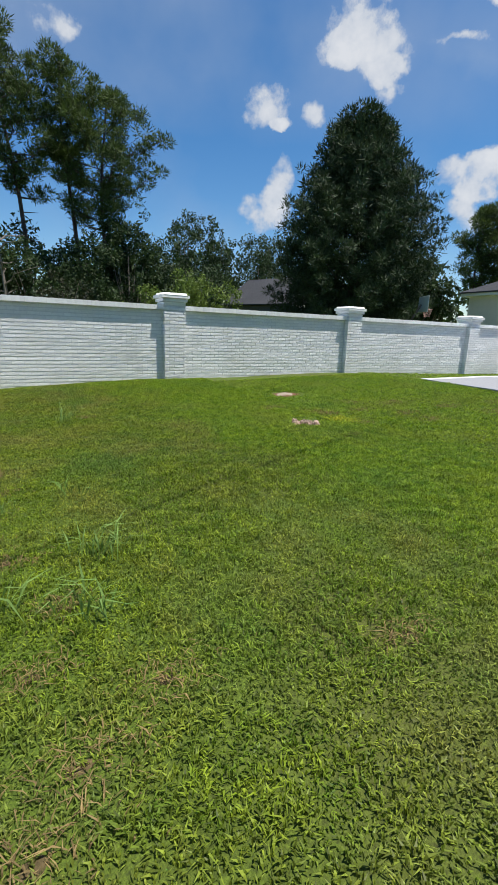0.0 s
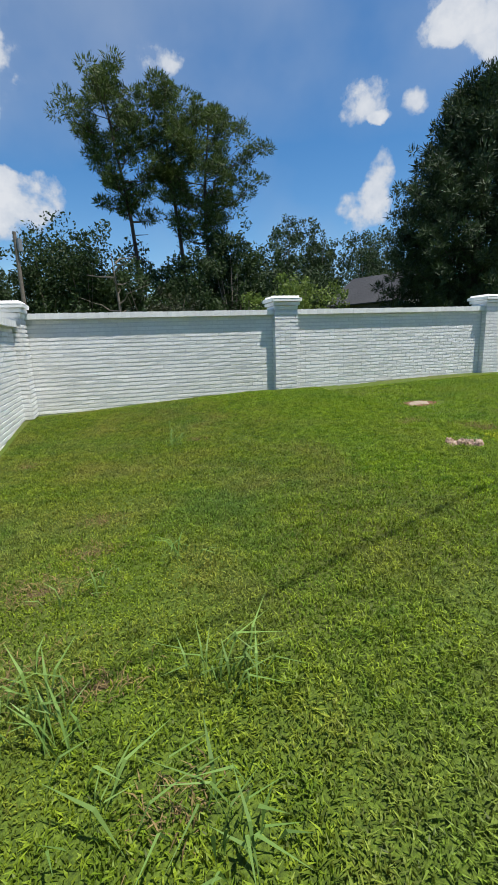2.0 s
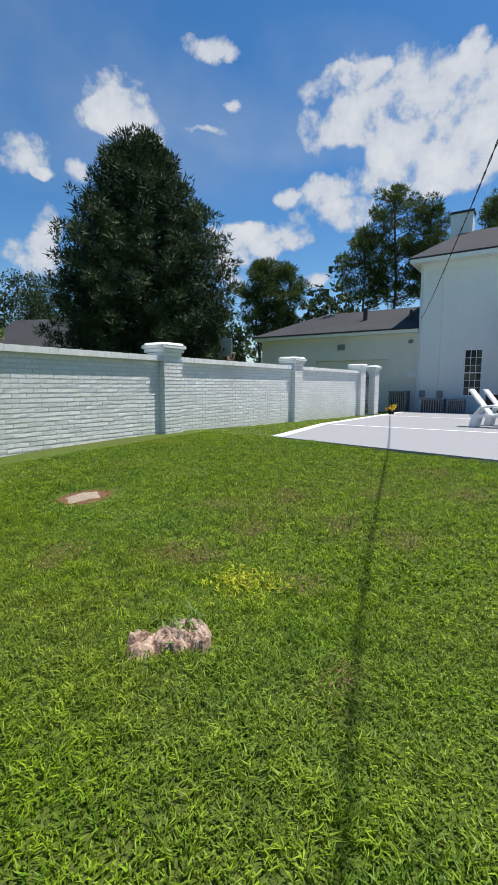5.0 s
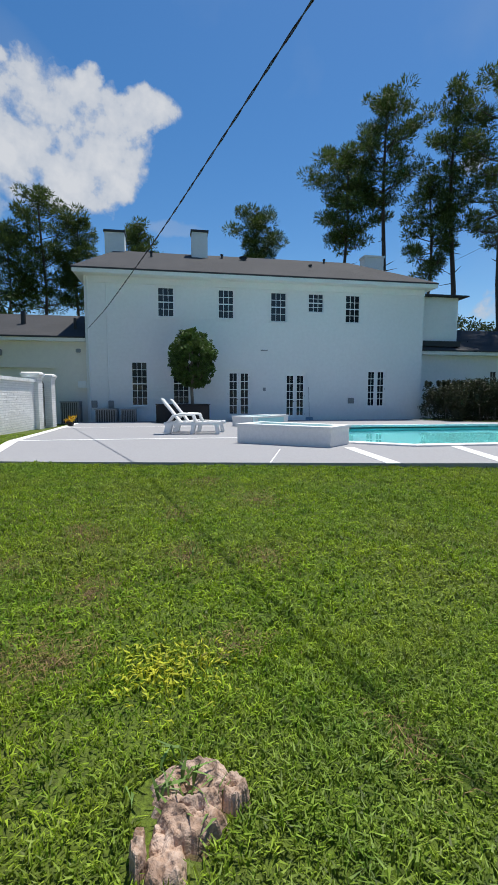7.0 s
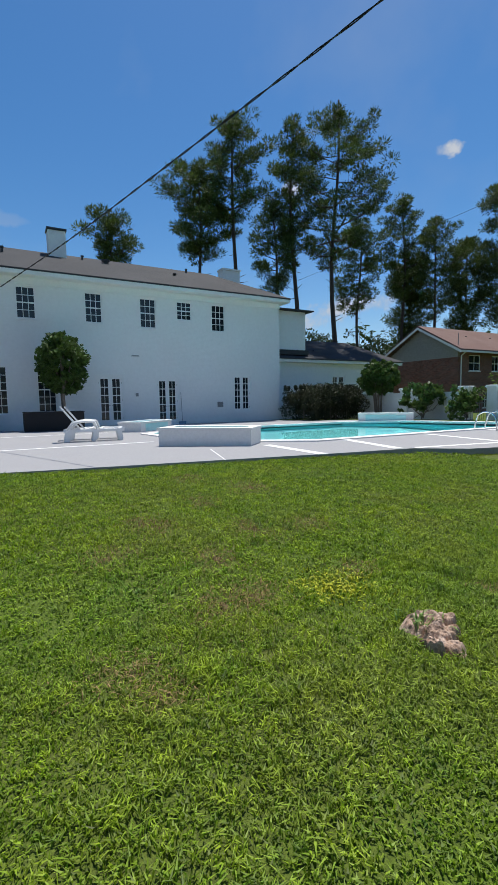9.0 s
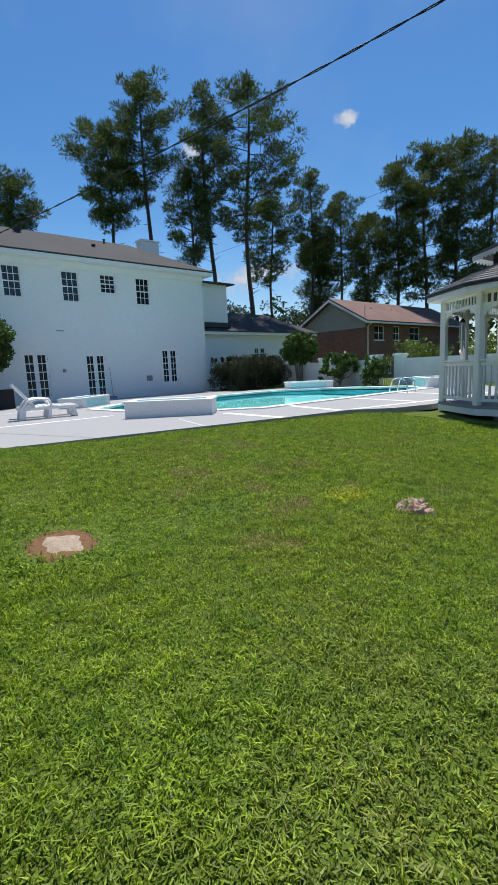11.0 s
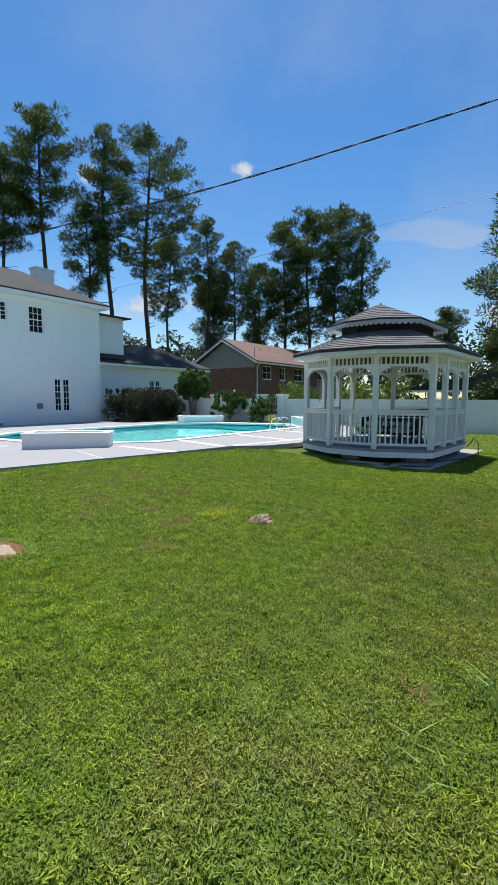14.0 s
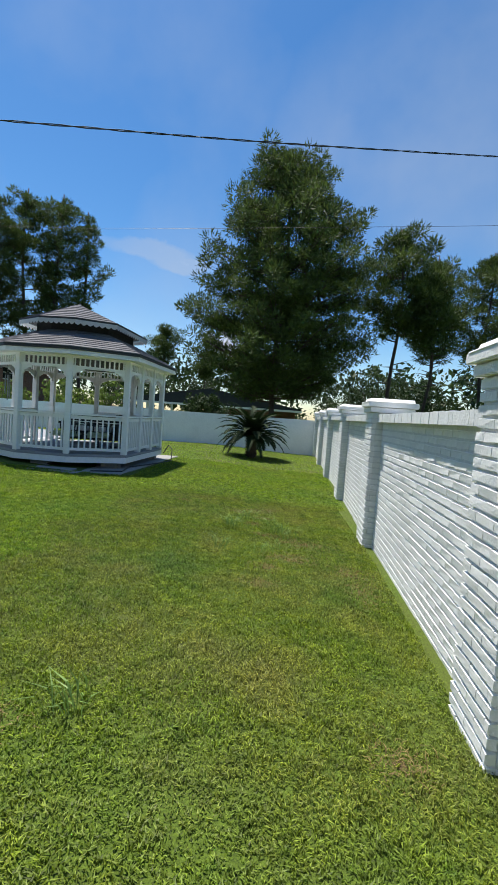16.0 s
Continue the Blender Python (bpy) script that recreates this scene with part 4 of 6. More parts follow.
for i, (x, y) in enumerate(G_PLAN):
    bm = bmesh.new()
    ang = math.atan2(y, x)
    box(bm, -0.062, 0.062, -0.062, 0.062, GF, 2.5, pose(x, y, 0, 0, 0, math.degrees(ang) if abs(x) < 1.6 else 0))
    part("post", bm, WOOD_WHITE, gazebo, bevel=0.008)
for i in range(12):
    (xa, ya), (xb, yb) = G_PLAN[i], G_PLAN[(i + 1) % 12]
    L = math.hypot(xb - xa, yb - ya)
    m = pose(xa, ya, 0, 0, 0, math.degrees(math.atan2(yb - ya, xb - xa)))
    if i not in OPEN:
        bm = bmesh.new()
        box(bm, 0.05, L - 0.05, -0.06, 0.06, GR - 0.035, GR, m)
        box(bm, 0.05, L - 0.05, -0.02, 0.02, GR - 0.12, GR - 0.05, m)
        part("handrail", bm, WOOD_WHITE, gazebo)
        bm = bmesh.new()
        box(bm, 0.05, L - 0.05, -0.02, 0.02, GF + 0.07, GF + 0.13, m)
        part("bottom_rail", bm, WOOD_WHITE, gazebo)
        k = max(6, int(L / 0.115))
        for j in range(1, k):
            bm = bmesh.new()
            u = L * j / k
            box(bm, u - 0.017, u + 0.017, -0.017, 0.017, GF + 0.13, GR - 0.12, m)
            part("baluster", bm, WOOD_WHITE, gazebo)
    bm = bmesh.new()
    box(bm, 0.05, L - 0.05, -0.03, 0.03, GH, GH + 0.06, m)
    box(bm, 0.03, L - 0.03, -0.03, 0.03, GH + 0.22, GH + 0.3, m)
    k = max(5, int(L / 0.1))
    for j in range(1, k):
        u = L * j / k
        box(bm, u - 0.016, u + 0.016, -0.014, 0.014, GH + 0.06, GH + 0.22, m)
    part("frieze", bm, WOOD_WHITE, gazebo)
    for u, s in ((0, 1), (L, -1)):
        bm = bmesh.new()
        bracket(bm, m @ Matrix.Translation((u, 0, GH + 0.02)), s)
        part("bracket", bm, WOOD_WHITE, gazebo)


def scaled(outline, fx, fy):
    return [(x * fx, y * fy) for x, y in outline]


def roof_tier(low, high, z0, z1, name, rows):
    """Overlapping shingle courses between two outlines."""
    th = None
    bm = bmesh.new()
    k = len(low)
    for r in range(rows):
        a, b = r / rows, (r + 1) / rows + 0.02
        o0 = [(x0 + (x1 - x0) * a, y0 + (y1 - y0) * a) for (x0, y0), (x1, y1) in zip(low, high)]
        o1 = [(x0 + (x1 - x0) * b, y0 + (y1 - y0) * b) for (x0, y0), (x1, y1) in zip(low, high)]
        za, zb = z0 + (z1 - z0) * a, z0 + (z1 - z0) * b
        for i in range(k):
            pa, pb, qa, qb = o0[i], o0[(i + 1) % k], o1[i], o1[(i + 1) % k]
            n = max(1, int(math.hypot(pb[0] - pa[0], pb[1] - pa[1]) / 0.32))
            for j in range(n):
                s, e = j / n, (j + 1) / n
                lerp = lambda p, q, w: (p[0] + (q[0] - p[0]) * w, p[1] + (q[1] - p[1]) * w)
                c = [lerp(pa, pb, s), lerp(pa, pb, e), lerp(qa, qb, e), lerp(qa, qb, s)]
                v = [bm.verts.new((c[0][0], c[0][1], za + 0.022)), bm.verts.new((c[1][0], c[1][1], za + 0.022)), bm.verts.new((c[2][0], c[2][1], zb + 0.006)), bm.verts.new((c[3][0], c[3][1], zb + 0.006)),
                     bm.verts.new((c[0][0], c[0][1], za)), bm.verts.new((c[1][0], c[1][1], za))]
                bm.faces.new(v[:4])
                bm.faces.new((v[4], v[5], v[1], v[0]))
    return part(name, bm, GAZ_SHINGLE, gazebo)


EAVE = grown(G_PLAN, 0.33)
MID = scaled(G_PLAN, 0.55, 0.62)
TOP_E = scaled(G_PLAN, 0.74, 0.80)
roof_tier(EAVE, MID, 2.62, 3.12, "lower_roof", 9)
roof_tier(TOP_E, [(x * 0.02, (0.62 if y > 0 else -0.62) * (0.4 + 0.6 * min(1, abs(y) / 1.4))) for x, y in G_PLAN], 3.34, 3.84, "upper_roof", 8)
bm = bmesh.new()
prism(bm, EAVE[::-1], 2.565, 2.61)
part("drip_edge", bm, BLACK, gazebo)
bm = bmesh.new()
prism(bm, grown(G_PLAN, 0.30)[::-1], 2.53, 2.563)
part("soffit", bm, WOOD_WHITE, gazebo)
bm = bmesh.new()
prism(bm, grown(G_PLAN, 0.31)[::-1], 2.47, 2.528)
part("fascia", bm, WOOD_WHITE, gazebo)
bm = bmesh.new()
prism(bm, scaled(G_PLAN, 0.97, 0.97)[::-1], 2.44, 2.466)
part("ceiling_board", bm, mat("brown_boards", (0.035, 0.024, 0.016), (0.02, 0.014, 0.01), 12, 0.7, 0.2, 30), gazebo)
# Upper opening built as a solid block, its shade given as dark colour.
bm = bmesh.new()
prism(bm, MID[::-1], 3.08, 3.32)
part("clerestory", bm, DARK, gazebo)
bm = bmesh.new()
prism(bm, TOP_E[::-1], 3.325, 3.365)
part("upper_drip_edge", bm, BLACK, gazebo)
bm = bmesh.new()
for i in range(12):
    (xa, ya), (xb, yb) = TOP_E[i], TOP_E[(i + 1) % 12]
    L = math.hypot(xb - xa, yb - ya)
    m = pose(xa, ya, 3.32, 0, 0, math.degrees(math.atan2(yb - ya, xb - xa)))
    n = max(3, int(L / 0.12)) * 4
    top = [bm.verts.new(m @ Vector((L * j / n, 0, 0))) for j in range(n + 1)]
    bot = [bm.verts.new(m @ Vector((L * j / n, 0, -0.075 - 0.045 * abs(math.sin(math.pi * j / 4))))) for j in range(n + 1)]
    for j in range(n):
        bm.faces.new((top[j], top[j + 1], bot[j + 1], bot[j]))
bmesh.ops.solidify(bm, geom=bm.faces[:], thickness=0.02)
part("scalloped_trim", bm, WOOD_WHITE, gazebo)
bm = bmesh.new()
tube(bm, [(0, 0.5, 3.82), (0, 0.5, 3.90)], [0.05, 0.02], 8)
part("finial", bm, GAZ_SHINGLE, gazebo)

pad = thing("concrete_pad", "flat bare concrete slab under the gazebo", "slab", pose(4.35, -2.3, 0, 0, 0, -3.0), kind="structure")
bm = bmesh.new()
box(bm, -1.95, 1.95, -2.55, 2.35, -0.25, 0.004)
part("slab", bm, BOARD, pad, bevel=0.01)
bm = bmesh.new()
for q in ((-1.2, 0.2, 2.36, 2.66), (-0.9, 1.0, 2.0, 2.5)):
    box(bm, *q, -0.2, 0.03)
part("loose_board", bm, BOARD, pad)


def swing_sofa():
    th = thing("patio_sofa", "black wicker patio sofa with pale cushions inside the gazebo", "sofa", pose(4.5, -3.35, GF, 0, 0, 0))
    bm = bmesh.new()
    box(bm, -0.8, 0.8, -0.35, 0.35, 0.12, 0.36)
    part("base", bm, DARK, th, bevel=0.03)
    bm = bmesh.new()
    for k in range(6):
        box(bm, -0.8, 0.8, -0.36, -0.3, 0.38 + 0.075 * k, 0.43 + 0.075 * k)
    part("backrest", bm, DARK, th)
    for s in (-0.8, 0.72):
        bm = bmesh.new()
        box(bm, s, s + 0.08, -0.36, 0.36, 0.36, 0.6)
        part("armrest", bm, DARK, th, bevel=0.02)
    for s in (-0.68, 0.02):
        bm = bmesh.new()
        box(bm, s, s + 0.66, -0.28, 0.34, 0.36, 0.48)
        part("seat_cushion", bm, CUSHION_WHITE, th, bevel=0.04)
    for x in (-0.7, 0.7):
        for y in (-0.28, 0.28):
            bm = bmesh.new()
            tube(bm, [(x, y, 0), (x, y, 0.13)], 0.03, 8)
            part("leg", bm, DARK, th)


def swivel_chair(x, y, turn):
    th = thing("patio_chair", "black round-based patio chair with leafy patterned cushion", "chair", pose(x, y, GF, 0, 0, turn), "chairs in the gazebo")
    bm = bmesh.new()
    tube(bm, [(0, 0, 0), (0, 0, 0.03), (0, 0, 0.04), (0, 0, 0.3)], [0.28, 0.28, 0.05, 0.04], 16)
    part("base", bm, BLACK, th)
    bm = bmesh.new()
    box(bm, -0.28, 0.28, -0.28, 0.28, 0.3, 0.42)
    part("cushion", bm, CUSHION, th, bevel=0.05)
    bm = bmesh.new()
    tube(bm, [(0.3 * math.cos(a), 0.3 * math.sin(a), 0.62) for a in [math.pi * k / 8 for k in range(9)]], 0.03, 6)
    for k in range(9):
        a = math.pi * k / 8
        tube(bm, [(0.26 * math.cos(a), 0.26 * math.sin(a), 0.34), (0.3 * math.cos(a), 0.3 * math.sin(a), 0.62)], 0.012, 5)
    part("back_frame", bm, BLACK, th)


swing_sofa()
swivel_chair(3.7, -1.7, 200)
swivel_chair(4.4, -1.45, 160)
table = thing("side_table", "small black round patio table in the gazebo", "table", pose(3.45, -2.6, GF))
bm = bmesh.new()
tube(bm, [(0, 0, 0.68), (0, 0, 0.71)], 0.5, 24)
part("tabletop", bm, DARK, table)
bm = bmesh.new()
tube(bm, [(0, 0, 0), (0, 0, 0.03), (0, 0, 0.05), (0, 0, 0.68)], [0.25, 0.25, 0.04, 0.04], 14)
part("pedestal", bm, BLACK, table)
bowl = thing("planter_bowl", "white round planter bowl on the patio table", "planter", pose(3.4, -2.6, GF + 0.71))
bm = bmesh.new()
tube(bm, [(0, 0, 0), (0, 0, 0.03), (0, 0, 0.12), (0, 0, 0.15)], [0.09, 0.12, 0.19, 0.20], 20)
part("bowl", bm, PLASTIC, bowl, smooth=True)
bm = bmesh.new()
tube(bm, [(0, 0, 0.151), (0, 0, 0.165)], [0.17, 0.16], 20)
part("soil", bm, DARK, bowl)
chime = thing("wind_chime", "dark hanging wind chime under the gazebo beam", "wind chime", pose(5.55, -0.85, 2.0))
bm = bmesh.new()
tube(bm, [(0, 0, 0), (0, 0, 0.45)], 0.006, 5)
part("cord", bm, BLACK, chime)
bm = bmesh.new()
tube(bm, [(0, 0, -0.02), (0, 0, 0.0), (0, 0, 0.05)], [0.06, 0.06, 0.015], 10)
part("hub", bm, DARK, chime)
for k in range(5):
    a = 2 * math.pi * k / 5
    bm = bmesh.new()
    tube(bm, [(0.05 * math.cos(a), 0.05 * math.sin(a), -0.02), (0.05 * math.cos(a), 0.05 * math.sin(a), -0.4 - 0.05 * k)], 0.011, 6)
    part("chime_tube", bm, GREYMETAL, chime)
hose = thing("garden_hose", "dark garden hose looped beside the gazebo", "hose")
bm = bmesh.new()
tube(bm, [(2.55, -3.9, 0.15), (2.35, -3.7, 0.42), (2.2, -3.5, 0.3), (2.15, -3.2, 0.03), (2.3, -2.4, 0.02), (2.7, -1.2, 0.02), (2.6, -0.4, 0.02), (3.2, -0.12, 0.02)], 0.014, 6)
part("tube", bm, BLACK, hose)
# ---- trees ----
def needles(name, centres, radii, blades, length, width, material, parent, seed, flat=0.62):
    """Needle brushes: thin blades standing out of flattened round pads."""
    rg = np.random.default_rng(seed)
    c, r = np.asarray(centres, float), np.asarray(radii, float)
    n = len(c)
    d = rg.normal(size=(n, blades, 3))
    d /= np.linalg.norm(d, axis=-1, keepdims=True)
    p = d * rg.uniform(0.1, 1.0, size=(n, blades, 1)) ** 0.45 * r[:, None, None]
    p[..., 2] *= flat
    p += c[:, None, :]
    way = d + rg.normal(size=(n, blades, 3)) * 0.35
    way[..., 2] += 0.45
    way /= np.linalg.norm(way, axis=-1, keepdims=True)
    side = np.cross(way, rg.normal(size=(n, blades, 3)))
    side /= np.linalg.norm(side, axis=-1, keepdims=True)
    ln = length * rg.uniform(0.6, 1.15, size=(n, blades, 1))
    v = np.stack([p + side * width / 2, p - side * width / 2, p + way * ln], 2).reshape(-1, 3)
    return raw(name, v, np.arange(len(v)).reshape(-1, 3), material, parent)


def leaves(name, centres, sizes, count, leaf, material, parent, seed, flat=1.0):
    """Leaf clumps: small bent leaves scattered about each centre."""
    rg = np.random.default_rng(seed)
    c, s = np.asarray(centres, float), np.asarray(sizes, float)
    n = len(c)
    off = rg.normal(size=(n, count, 3))
    off *= 0.85 * rg.uniform(0.05, 1.0, size=(n, count, 1)) ** 0.4 / np.linalg.norm(off, axis=-1, keepdims=True)
    off[..., 2] *= flat
    p = c[:, None, :] + off * s[:, None, None]
    a = rg.normal(size=(n, count, 3))
    a /= np.linalg.norm(a, axis=-1, keepdims=True)
    b = np.cross(a, rg.normal(size=(n, count, 3)))
    b /= np.linalg.norm(b, axis=-1, keepdims=True)
    ls = leaf * rg.uniform(0.6, 1.3, size=(n, count, 1))
    v = np.stack([p - a * ls, p + b * ls * 0.45, p + a * ls, p - b * ls * 0.45], 2).reshape(-1, 3)
    f = np.arange(len(v)).reshape(-1, 4)
    return raw(name, v, f, material, parent)


def pine(x, y, height, width, crown_z, seed, lean=0.0, z=-0.2, limbs=30, pad=0.88, blades=145, label="tall loblolly pine with a bare trunk and tufted crown", full=False):
    rnd = random.Random(seed)
    th = thing("pine_tree", label, "tree", pose(x, y, z), "pines round the garden")
    bm = bmesh.new()
    r0 = 0.0095 * height
    bend = [(lean * (k / 8) ** 1.3 - lean * 0.75 + 0.2 * math.sin(k * 0.9 + seed), 0.2 * math.cos(k * 1.1 + seed * 2), height * k / 8) for k in range(9)]
    tube(bm, bend, [r0 * (1 - 0.82 * k / 8) + 0.02 for k in range(9)], 9)

    def at(h):
        k = min(7.999, max(0.0, h / height * 8))
        i = int(k)
        return Vector(bend[i]).lerp(Vector(bend[i + 1]), k - i)

    centres, radii = [], []
    half = width / 2 - 0.05
    for k in range(limbs):
        f = (k + rnd.random()) / limbs
        h = crown_z + (height - crown_z) * f * (0.97 if full else 0.93)
        if full:
            prof = (0.60 + 0.40 * smooth_step(0.0, 0.22, f)) * (1 - 0.66 * smooth_step(0.48, 1.06, f))
        else:
            prof = (0.55 + 0.45 * smooth_step(0.0, 0.4, f)) * (1 - 0.55 * smooth_step(0.70, 1.02, f))
        reach = half * prof * (rnd.uniform(0.7, 1.08) if full else rnd.choice((0.45, 0.75, 0.95, 1.08)) * rnd.uniform(0.85, 1.05))
        az = k * 2.39996 + rnd.uniform(-0.5, 0.5)
        out = Vector((math.cos(az), math.sin(az), 0))
        p0 = at(h - 0.22 * reach)
        rise = rnd.uniform(0.02, 0.16) if full else rnd.uniform(0.12, 0.42)
        mid = p0 + out * reach * 0.55 + Vector((0, 0, reach * rise * 0.3))
        tip = p0 + out * reach + Vector((0, 0, reach * (rise + 0.08)))
        tube(bm, [p0, mid, tip], [r0 * 0.30 * (1.1 - f) + 0.015, r0 * 0.17 * (1.1 - f) + 0.012, 0.012], 5, False)
        n = max(2, int(1.3 + reach * (1.5 if full else 1.15)))
        across = Vector((-out.y, out.x, 0))
        for q in range(n):
            w = (0.30 if full else 0.46) + (0.72 if full else 0.56) * (q + rnd.random()) / n
            c = p0.lerp(mid, min(1.0, w / 0.55)) if w < 0.55 else mid.lerp(tip, (w - 0.55) / 0.45)
            c = c + across * rnd.gauss(0, 0.20 * reach * w + 0.08) + Vector((0, 0, rnd.uniform(0.05, 0.4)))
            tube(bm, [p0.lerp(mid, min(1.0, w)), c], [0.022, 0.010], 4, False)
            centres.append(c)
            radii.append(pad * rnd.uniform(0.5, 1.0))
    for k in range(4):
        centres.append(at(height * (0.91 + 0.018 * k)) + Vector((rnd.gauss(0, 0.3), rnd.gauss(0, 0.3), 0)))
        radii.append(pad * (0.8 - 0.1 * k))
    for k in range(0 if full else 5):
        p0 = at(crown_z * rnd.uniform(0.6, 0.98))
        az = rnd.uniform(0, 6.28)
        tube(bm, [p0, p0 + Vector((math.cos(az) * 1.1, math.sin(az) * 1.1, rnd.uniform(-0.1, 0.4)))], [0.045, 0.012], 5, False)
    part("trunk", bm, BARK, th, smooth=True)
    needles("crown", centres, radii, blades, 0.40 * pad, 0.088 * pad, PINE, th, seed)
    return th


def broadleaf(x, y, height, width, seed, z=-0.2, material=None, trunk_h=0.3, clumps=150, leaf=0.16, count=22, label="leafy broadleaf tree at the edge of the wood", name="tree", category="tree", bark=None, group="woodland trees", spread=1.0, stems=1, ball=False):
    rnd = random.Random(seed)
    th = thing(name, label, category, pose(x, y, z), group)
    bm = bmesh.new()
    cz = height * (trunk_h + (1 - trunk_h) / 2)
    rz, rx = height * (1 - trunk_h) / 2, width / 2
    for s in range(stems):
        ox = (s - (stems - 1) / 2) * width * 0.05
        tube(bm, [(ox, 0, 0), (ox * 2 + 0.04 * width * math.sin(seed + s), 0.03 * width, height * trunk_h), (ox * 5, 0.02 * width * math.cos(seed + s), cz + rz * 0.5)], [0.016 * height + 0.01, 0.012 * height + 0.008, 0.012], 7)
    centres, sizes = [], []
    lobes = [(rnd.gauss(0, 0.45), rnd.gauss(0, 0.45), rnd.uniform(-0.6, 0.6), rnd.uniform(0.4, 0.62)) for _ in range(9)]
    for k in range(clumps):
        lx, ly, lz, lr = lobes[k % 9]
        d = Vector((rnd.gauss(0, 1), rnd.gauss(0, 1), rnd.gauss(0, 1))).normalized() * lr * rnd.uniform(0.55, 1.05) * spread
        p = Vector((max(-1.1, min(1.1, lx + d.x)) * rx, max(-1.1, min(1.1, ly + d.y)) * rx, cz + max(-1.0, min(1.05, lz + d.z)) * rz))
        if ball:
            d = Vector((rnd.gauss(0, 1), rnd.gauss(0, 1), rnd.gauss(0, 1))).normalized() * rnd.uniform(0.62, 1.0)
            d *= 1 + 0.10 * noise.noise(d * 2.5 + Vector((seed, 0, 0)))
            p = Vector((d.x * rx, d.y * rx, cz + d.z * rz))
        centres.append(p)
        sizes.append(rnd.uniform(0.55, 1.0) * width * (0.10 if ball else 0.13))
        if k % 9 < 4 and k < 40:
            tube(bm, [(0, 0, height * trunk_h + rnd.uniform(0, 0.4) * rz), (p.x * 0.5, p.y * 0.5, (p.z + height * trunk_h) / 2), p], [0.005 * height + 0.006, 0.004 * height + 0.004, 0.006], 5, False)
    part("trunk", bm, bark or BARK_GREY, th)
    leaves("crown", centres, sizes, count, leaf, material or LEAF_DARK, th, seed)
    return th


def cedar(x, y, height, width, seed, z=-0.3):
    """A dense broad evergreen with feathery upswept sprays along each branch."""
    rnd = random.Random(seed)
    th = thing("cedar_tree", "large dense dark evergreen cedar with feathery sprays", "tree", pose(x, y, z))
    bm = bmesh.new()
    tube(bm, [(0, 0, 0), (0.1, 0, height * 0.5), (0, 0, height * 0.95)], [0.3, 0.18, 0.03], 9)
    centres, sizes = [], []
    for k in range(330):
        f = ((k + rnd.random()) / 330) ** 0.92
        h = 0.7 + (height - 1.1) * f
        prof = (0.93 + 0.07 * smooth_step(0.0, 0.3, f)) * (1 - 0.73 * smooth_step(0.37, 1.06, f) ** 1.6)
        az = k * 2.39996 + rnd.uniform(-0.3, 0.3)
        r = width / 2 * prof * (rnd.uniform(0.78, 1.04) + 0.06 * math.sin(az * 3 + f * 7))
        out = Vector((math.cos(az), math.sin(az), 0))
        root = Vector((0, 0, max(0.4, h - 0.25 * r)))
        tip = out * r + Vector((0, 0, h + rnd.uniform(0.0, 0.5)))
        if k % 3 == 0:
            tube(bm, [root, root.lerp(tip, 0.55) - Vector((0, 0, 0.05 * r)), tip], [0.05, 0.03, 0.008], 5, False)
        for q in range(9):
            w = 0.42 + 0.6 * q / 8
            c = root.lerp(tip, w) + Vector((rnd.gauss(0, 0.22), rnd.gauss(0, 0.22), rnd.gauss(0, 0.16)))
            centres.append(c)
            sizes.append(0.52 * (1.25 - 0.75 * q / 8) * rnd.uniform(0.8, 1.15))
    part("trunk", bm, BARK, th)
    needles("crown", centres, sizes, 46, 0.30, 0.062, CEDAR, th, seed, flat=0.8)
    return th


def dead_tree(x, y, height, seed):
    """A bare grey broken tree with a few crooked limbs."""
    rnd = random.Random(seed)
    th = thing("dead_tree", "bare grey dead tree with crooked limbs", "tree", pose(x, y, -0.2))
    bm = bmesh.new()
    tube(bm, [(0, 0, 0), (0.15, 0, height * 0.5), (-0.1, 0.1, height)], [0.16, 0.11, 0.02], 7)
    part("trunk", bm, BARK_GREY, th)
    for k in range(12):
        bm = bmesh.new()
        h, az = height * (0.25 + 0.06 * k), k * 2.4
        p, pts = Vector((0.1, 0, h)), []
        for j in range(5):
            pts.append(p.copy())
            p = p + Vector((math.cos(az) + rnd.gauss(0, 0.4), math.sin(az) + rnd.gauss(0, 0.4), rnd.uniform(-0.1, 0.7))) * 0.55
        tube(bm, pts, [0.06, 0.045, 0.033, 0.022, 0.01], 5)
        part("limb", bm, BARK_GREY, th)
    return th


